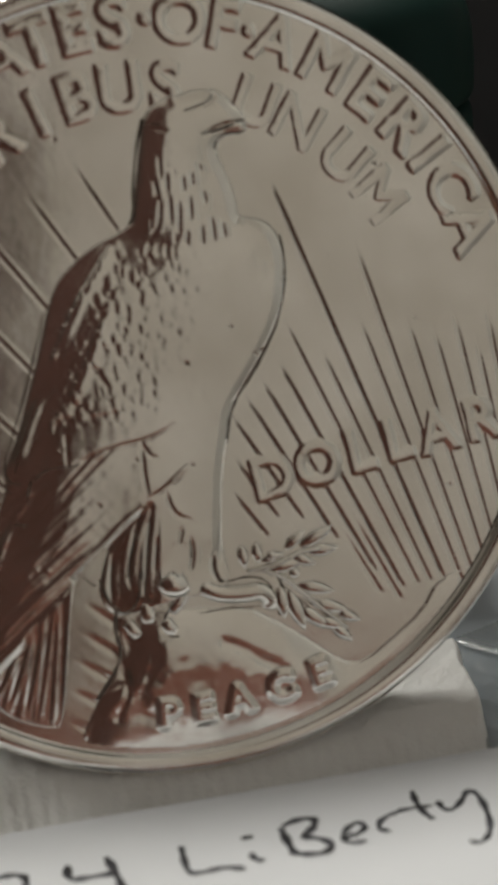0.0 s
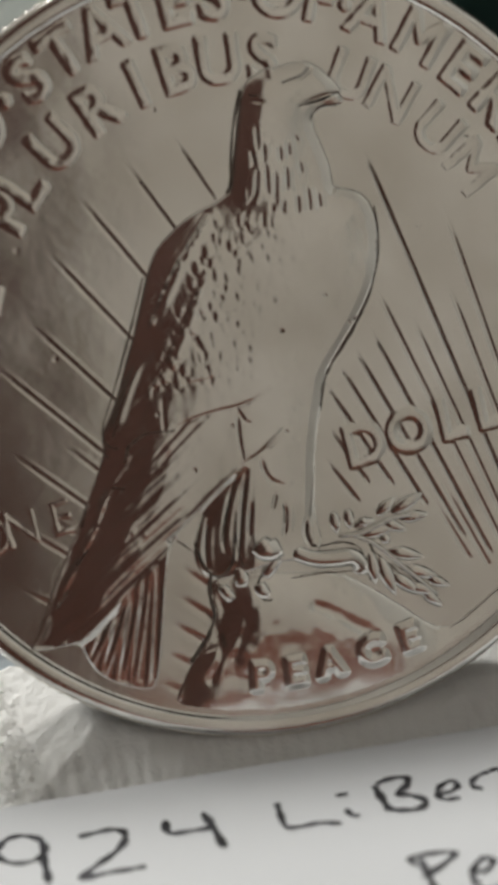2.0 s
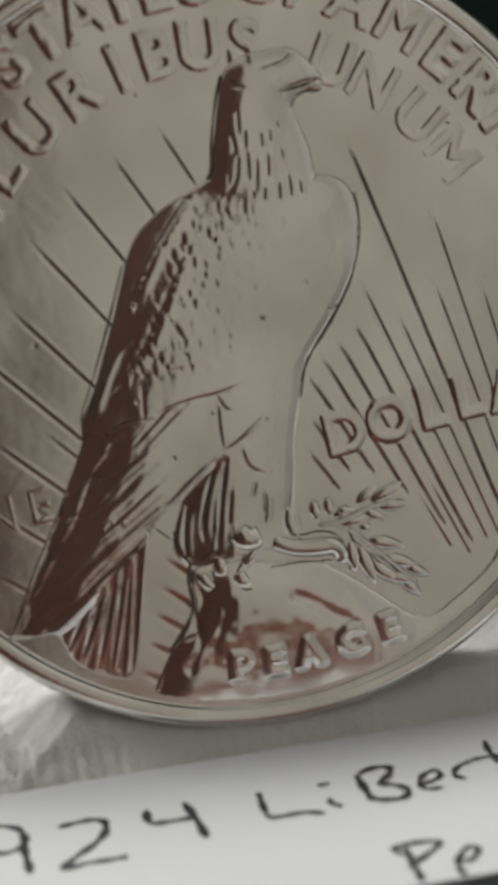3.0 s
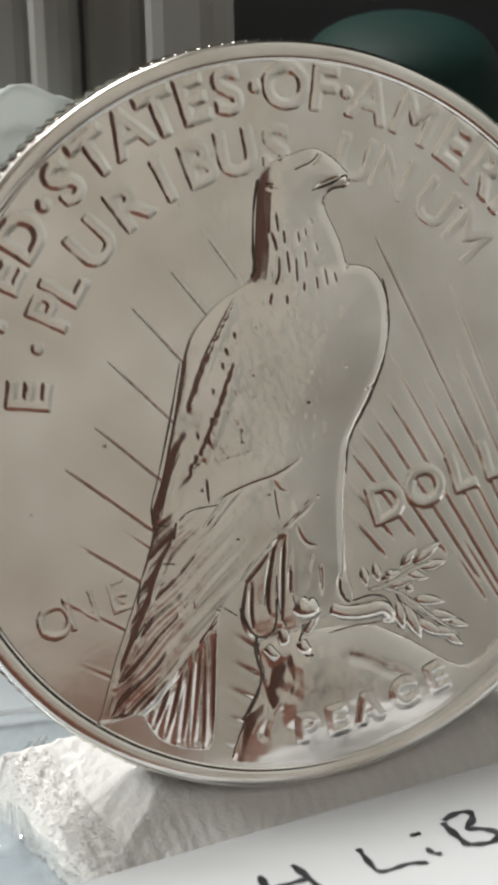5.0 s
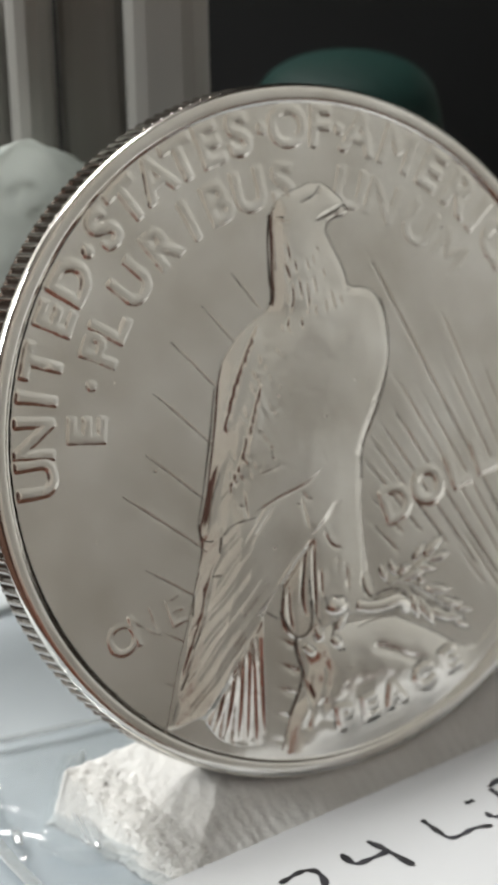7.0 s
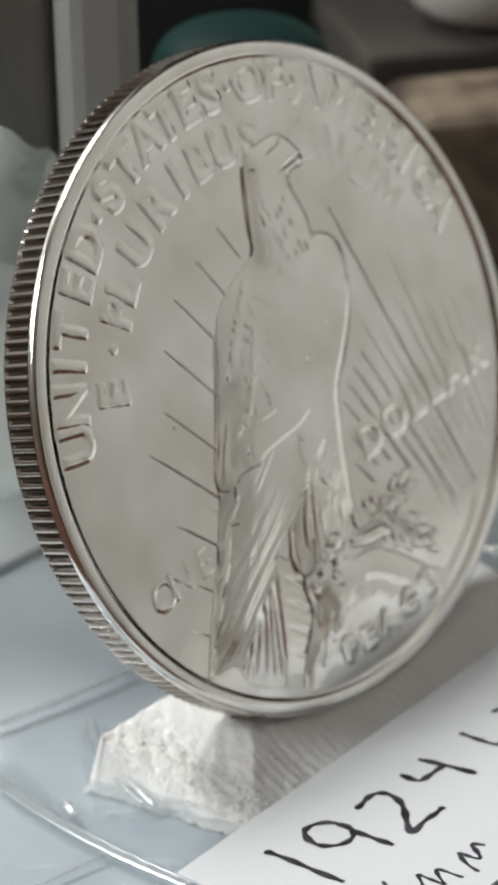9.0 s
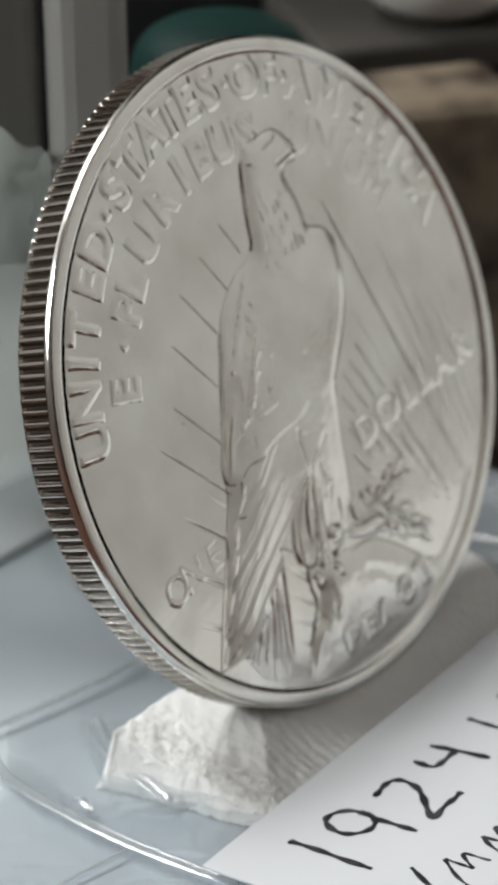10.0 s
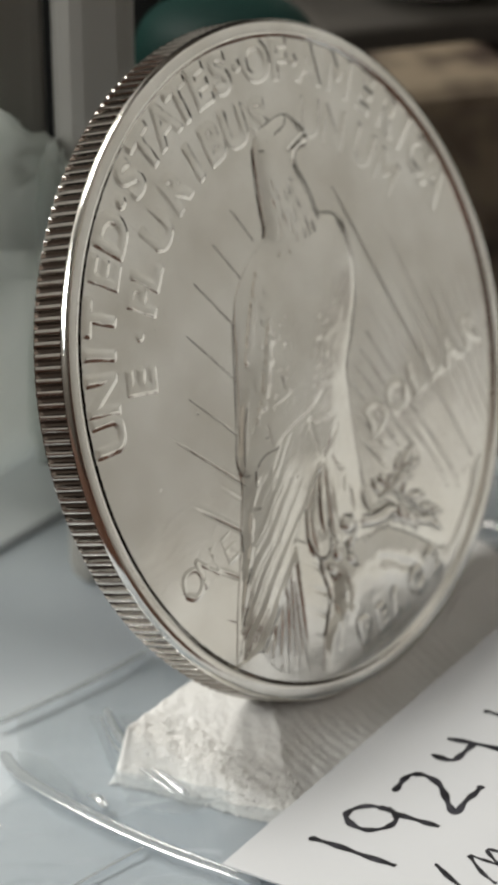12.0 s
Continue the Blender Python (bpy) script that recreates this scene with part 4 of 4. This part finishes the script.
part("film", film_sheet(-21.5, -2, -13, 10, 0.25, 61, [(-19.9, 5.1), (-15.3, 9.3), (-9.3, 8.1), (-5.3, 7.8), (-3, 0), (-8, -12), (-20.1, -12), (-20.6, -6), (-20.6, -1.7)]), bag)
part("film", film_sheet(-19.5, -9, -7, 7, 0.7, 71, [(-13.1, 5.8), (-15.3, 3.1), (-19.1, -2.0), (-18.0, -5.0), (-14.0, -6.0), (-10, 1)]), bag)
part("film", film_sheet(-21, -17, -3, 8, 0.45, 91, [(-17.9, 7.0), (-17.6, 4.8), (-18.8, 1.7), (-19.0, 0.2), (-19.6, -1.9), (-20.5, -1.9), (-19.9, 5.1)]), bag)
part("film", film_sheet(-31, -19, -13, 7, 0.05, 81, [(-20.0, 5.1), (-24.0, 5.0), (-30.0, 1.0), (-30.5, -12.0), (-20.2, -12.0), (-20.7, -6.0), (-20.7, -1.7)]), bag)
right_film = film_sheet(12, 30, -11, 9, 0.7, 101, [(13.5, -6), (13.5, 4), (20, 7.5), (27, 3), (26, -8), (17, -10)])
right_film.materials[0] = seam_film
part("film", right_film, bag)
part("fold", tube("fold", [(15.5, 4.5, 1.0), (18.5, 1.0, 1.3), (19.5, -3.5, 1.2), (18.8, -8.0, 0.9)], 0.4, seam_film, 12, 0.5), bag)
part("seam", tube("seam", [(-18.6, 7.2, 0.5), (-19.9, 5.1, 0.5), (-20.6, -1.7, 0.5), (-20.6, -6.1, 0.5), (-20.1, -11.6, 0.5)], 0.42, seam_film, 12, 0.22), bag)
part("seam", tube("seam", [(-16.5, 9.6, 0.4), (-15.3, 9.3, 0.4), (-9.3, 8.1, 0.4), (-5.3, 7.8, 0.4)], 0.3, seam_film, 12, 0.25), bag)
part("fold", tube("fold", [(-12.1, 5.2, 0.8), (-14.5, 2.1, 1.0), (-15.4, -0.9, 1.0), (-16.2, -3.9, 0.7)], 0.3, seam_film, 12, 0.5), bag)
part("fold", tube("fold", [(-12.9, 5.0, 0.8), (-15.1, 2.2, 0.9), (-15.9, -0.6, 0.9), (-16.5, -3.2, 0.7)], 0.12, seam_film, 8, 0.6), bag)
part("fold", tube("fold", [(-19.0, 0.6, 0.5), (-19.2, -0.1, 0.75), (-19.5, -0.9, 0.5)], 0.3, seam_film, 8, 0.5), bag)
part("fold", tube("fold", [(-20.9, -4.6, 0.3), (-23.5, -4.1, 0.2), (-26.4, -3.6, 0.1)], 0.13, seam_film, 8, 0.4), bag)

# ---- handwritten note ----
def paper_z(x, y):
    return 1.162 + 0.0437 * x - 0.1059 * y


note = new("paper_note")
tagged(note, "strip of white paper with black handwriting in front of the coin", "paper note")
bm = bmesh.new()
nx, ny = 44, 16
grid = []
for j in range(ny + 1):
    for i in range(nx + 1):
        s, t = i / nx, j / ny
        x = -20.8 + 40.6 * s - 0.4 * t
        y = (-9.7 + 0.8 * s) * (1 - t) - 24.43 * t
        grid.append(bm.verts.new((x * MM, y * MM, (paper_z(x, y) + 0.05 * math.sin(s * 9) * t) * MM)))
for j in range(ny):
    for i in range(nx):
        a = j * (nx + 1) + i
        bm.faces.new((grid[a], grid[a + nx + 1], grid[a + nx + 2], grid[a + 1]))
bm.normal_update()
for f in list(bm.faces):
    if f.normal.z < 0:
        f.normal_flip()
bmesh.ops.solidify(bm, geom=bm.faces[:], thickness=0.12 * MM)
part("sheet", bm_mesh("sheet", bm, paper_mat), note)


def stroke(pts, width=0.34):
    p = smooth_line([(x, y, paper_z(x, y) + 0.03) for x, y in pts], 2)
    verts, faces = [], []
    for k, c in enumerate(p):
        t = p[min(k + 1, len(p) - 1)] - p[max(k - 1, 0)]
        t = t / max(np.linalg.norm(t), 1e-9)
        side = np.array([-t[1], t[0], 0.0])
        w = width / 2 * (0.8 + 0.25 * math.sin(k * 1.3 + pts[0][0] * 3)) * (0.6 if k in (0, len(p) - 1) else 1)
        lift = np.array([0, 0, 0.035])
        zs = paper_z(*(c + side * w)[:2]) - paper_z(*c[:2])
        verts += [(c + side * w + (0, 0, zs)) * MM, (c + lift) * MM, (c - side * w - (0, 0, zs)) * MM]
    for k in range(len(p) - 1):
        a = 3 * k
        faces += [(a, a + 1, a + 4, a + 3), (a + 1, a + 2, a + 5, a + 4)]
    part("ink_stroke", mesh_of("ink_stroke", verts, faces, ink), note, "")


NUMBER = [
    [(-16.79, -12.35), (-16.74, -13.93), (-16.88, -15.8), (-16.92, -17.85)],
    [(-12.7, -14.7), (-12.8, -13.33), (-13.68, -12.68), (-14.39, -12.88), (-14.93, -13.91), (-14.81, -14.9), (-13.99, -15.58), (-13.05, -15.37), (-12.7, -14.7)],
    [(-12.71, -13.91), (-12.91, -15.27), (-12.88, -16.59), (-12.89, -17.83)],
    [(-11.15, -13.82), (-10.22, -13.62), (-9.44, -13.54), (-8.99, -14.06), (-9.22, -15.27), (-10.03, -16.25), (-11.03, -17.2), (-11.68, -18.08), (-10.46, -17.68), (-9.34, -17.74), (-8.58, -17.67)],
    [(-7.11, -13.55), (-7.26, -14.98), (-6.29, -14.98), (-5.13, -14.98)],
    [(-5.34, -13.4), (-5.13, -14.68), (-4.96, -17.09)],
]
WORD_START = [
    [(-1.95, -13.6), (-2.01, -14.92), (-2.04, -16.21), (-1.23, -16.27), (-0.42, -16.09), (0.46, -16.59)],
    [(0.76, -13.73), (1.04, -13.78), (1.31, -13.75)],
    [(0.99, -15.28), (0.97, -15.88), (1.38, -16.15)],
    [(2.67, -13.44), (2.71, -14.82), (2.82, -16.07)],
    [(2.79, -13.24), (3.68, -12.81), (4.37, -13.07), (4.08, -13.97), (3.34, -14.56), (4.13, -14.91), (4.65, -15.71), (4.16, -16.44), (3.3, -16.25), (2.84, -15.96)],
    [(5.24, -15.2), (5.89, -15.25), (6.39, -14.63), (6.18, -14.05), (5.58, -14.33), (5.13, -15.22), (5.32, -15.96), (6.11, -15.94)],
]
WORD_END = [
    [(7.3, -15.5), (6.8, -14.98), (7.21, -14.1), (7.96, -13.8)],
    [(9.13, -12.01), (9.02, -13.03), (9.12, -14.24), (9.4, -15.03)],
    [(7.99, -13.7), (9.01, -13.61), (9.64, -13.73)],
    [(9.99, -13.39), (10.03, -14.29), (10.51, -14.47), (11.15, -13.53), (11.48, -12.89)],
    [(11.5, -12.78), (11.89, -13.22), (11.9, -14.69), (11.72, -16.35), (11.32, -17.44), (10.77, -17.95), (10.42, -17.55)],
]
SECOND_LINE = [
    [(2.76, -21.58), (2.48, -20.76), (3.67, -20.68), (4.82, -20.93), (3.89, -21.87), (2.73, -22.78)],
    [(3.05, -20.97), (3.01, -22.44), (3.01, -24.2)],
    [(5.07, -23.12), (5.59, -23.03), (6.07, -22.15), (5.72, -21.75), (5.03, -22.5), (4.68, -23.68), (4.9, -24.3)],
    [(-15.86, -19.54), (-16.81, -21.29), (-17.53, -23.19), (-17.82, -21.97), (-18.0, -20.74), (-18.75, -21.68), (-19.36, -22.86)],
    [(-14.43, -20.62), (-15.53, -22.11), (-15.98, -23.25)],
    [(-14.43, -20.62), (-14.45, -21.73), (-14.57, -22.65), (-14.09, -21.76), (-13.49, -20.98), (-13.5, -21.77), (-13.48, -22.85)],
    [(-11.75, -21.13), (-12.36, -22.05), (-12.66, -23.19)],
    [(-11.71, -21.21), (-11.78, -22.01), (-11.62, -22.58), (-11.14, -21.86), (-10.74, -21.09), (-10.46, -21.9)],
]
for k, pts in enumerate(NUMBER + WORD_START + WORD_END + SECOND_LINE):
    stroke(pts, 0.46 if k < 6 or k in (9, 10) else 0.36)

# ---- things behind, out of focus ----
def on_table(name, label, cat, meshes, x, y, z=0.0, turn=0):
    ob = new(name)
    ob.matrix_world = pose(x * MM, y * MM, z * MM, 0, 0, turn)
    tagged(ob, label, cat)
    for n, me in meshes:
        part(n, me, ob)
    return ob


def turned(name, profile, material, steps=40):
    """A solid of revolution about z from (radius, height) stops in millimetres."""
    p = smooth_line(profile, 2)
    verts = [(r * math.cos(2 * math.pi * k / steps) * MM, r * math.sin(2 * math.pi * k / steps) * MM, z * MM) for k in range(steps) for r, z in p]
    n = len(p)
    faces = [(k * n + i, ((k + 1) % steps) * n + i, ((k + 1) % steps) * n + i + 1, k * n + i + 1) for k in range(steps) for i in range(n - 1)]
    return mesh_of(name, verts, faces, material)


def lump(name, radii, rough, seed, material):
    """A crumpled mound."""
    bm = bmesh.new()
    bmesh.ops.create_icosphere(bm, subdivisions=5, radius=1)
    for w in bm.verts:
        c = w.co.normalized()
        k = 1 + rough * noise.fractal(c * 1.7 + Vector((seed, 0, 0)), 1.0, 2.0, 4) + 0.5 * rough * abs(noise.noise(c * 4 + Vector((0, seed, 0))))
        w.co = Vector([a * b * k * MM for a, b in zip(c, radii)])
    return bm_mesh(name, bm, material, True)


TABLE = -12.0
LID = -0.3
on_table("grey_carton", "pale grey upright carton with folded side panels", "carton", [
    ("panel", box_mesh("panel", (-0.0024, -0.0015, 0), (0.0024, 0.0015, 0.046), light_card, 0.0014)),
    ("panel", box_mesh("panel", (-0.0064, 0.0006, 0.022), (-0.0025, 0.0028, 0.046), grey_card, 0.001)),
    ("panel", box_mesh("panel", (-0.0092, -0.0008, 0.020), (-0.0065, 0.0022, 0.046), light_card, 0.0014)),
    ("panel", box_mesh("panel", (-0.0300, 0.0010, 0.014), (-0.0093, 0.0040, 0.040), grey_card, 0.001)),
], 1.3, 16.0, LID, -36)
on_table("black_case", "large black plastic case standing at the back", "case", [
    ("body", box_mesh("body", (-0.075, -0.004, 0), (0.090, 0.040, 0.078), dark_plastic, 0.003)), ("lid", box_mesh("lid", (-0.076, -0.005, 0.0785), (0.091, 0.041, 0.105), dark_plastic, 0.003)), ("latch", box_mesh("latch", (-0.004, -0.0075, 0.070), (0.012, -0.0052, 0.088), dark_plastic, 0.0008))], 42.0, 62.0, TABLE, -36)
on_table("green_bottle", "dark green plastic bottle with rounded shoulders", "bottle", [
    ("body", turned("body", [(0, 0), (5.5, 0), (5.8, 1.2), (5.8, 24.6), (5.7, 26.6), (5.4, 27.2), (0, 27.4)], green_glass)), ("cap", turned("cap", [(0, 27.5), (5.6, 27.5), (5.8, 28.0), (5.7, 31.0), (5.2, 32.8), (4.0, 33.8), (2.2, 34.3), (0, 34.5)], green_glass))], 13.4, 15.8, LID)
on_table("brown_carton", "plain grey-brown cardboard carton", "carton", [
    ("body", box_mesh("body", (-0.010, -0.006, 0), (0.016, 0.010, 0.0345), brown_card, 0.001)), ("lid", box_mesh("lid", (-0.0103, -0.0063, 0.0347), (0.0163, 0.0103, 0.0372), brown_card, 0.0006))], 46.0, 22.0, TABLE, -36)
on_table("white_jar", "white plastic jar with a rounded bottom on a carton", "jar", [
    ("body", turned("body", [(0, 0), (3.2, 0), (5.6, 1.6), (7.2, 5.0), (7.5, 9.0), (7.5, 16.0), (0, 16.0)], white_plastic)), ("lid", turned("lid", [(0, 16.1), (7.6, 16.1), (7.7, 17.0), (7.7, 21.0), (7.2, 22.0), (0, 22.0)], white_plastic))], 46.0, 22.0, TABLE + 37.3)
on_table("wooden_block", "tan and brown wooden block on the table", "block", [
    ("body", box_mesh("body", (-0.006, -0.005, 0), (0.0045, 0.005, 0.0372), tan_wood, 0.0015))], 33.5, 12.5, TABLE, -36)
on_table("crumpled_tissue", "small crumpled ball of white tissue", "tissue", [("ball", lump("ball", (2.3, 2.3, 3.4), 0.25, 3, tissue))], 82.6, 40.3, TABLE + 3.3)

# the bag leans towards the coin
LEAN = Matrix(((1, 0, -0.51, 0), (0, 1, -0.485, 0), (0, 0, 1, 0), (0, 0, 0, 1)))
bag_film, bag_fold = lump("film", (11.0, 2.6, 16.6), 0.14, 4, pale_film), lump("fold", (2.6, 1.6, 15.0), 0.2, 9, pale_film)
bag_film.transform(LEAN)
bag_fold.transform(Matrix.Translation(mm((5.5, -1.6, -1.5))) @ LEAN)
on_table("crumpled_bag", "crumpled pale green translucent plastic bag", "plastic bag", [("film", bag_film), ("fold", bag_fold)], -0.5, 24.2, LID + 16.0)
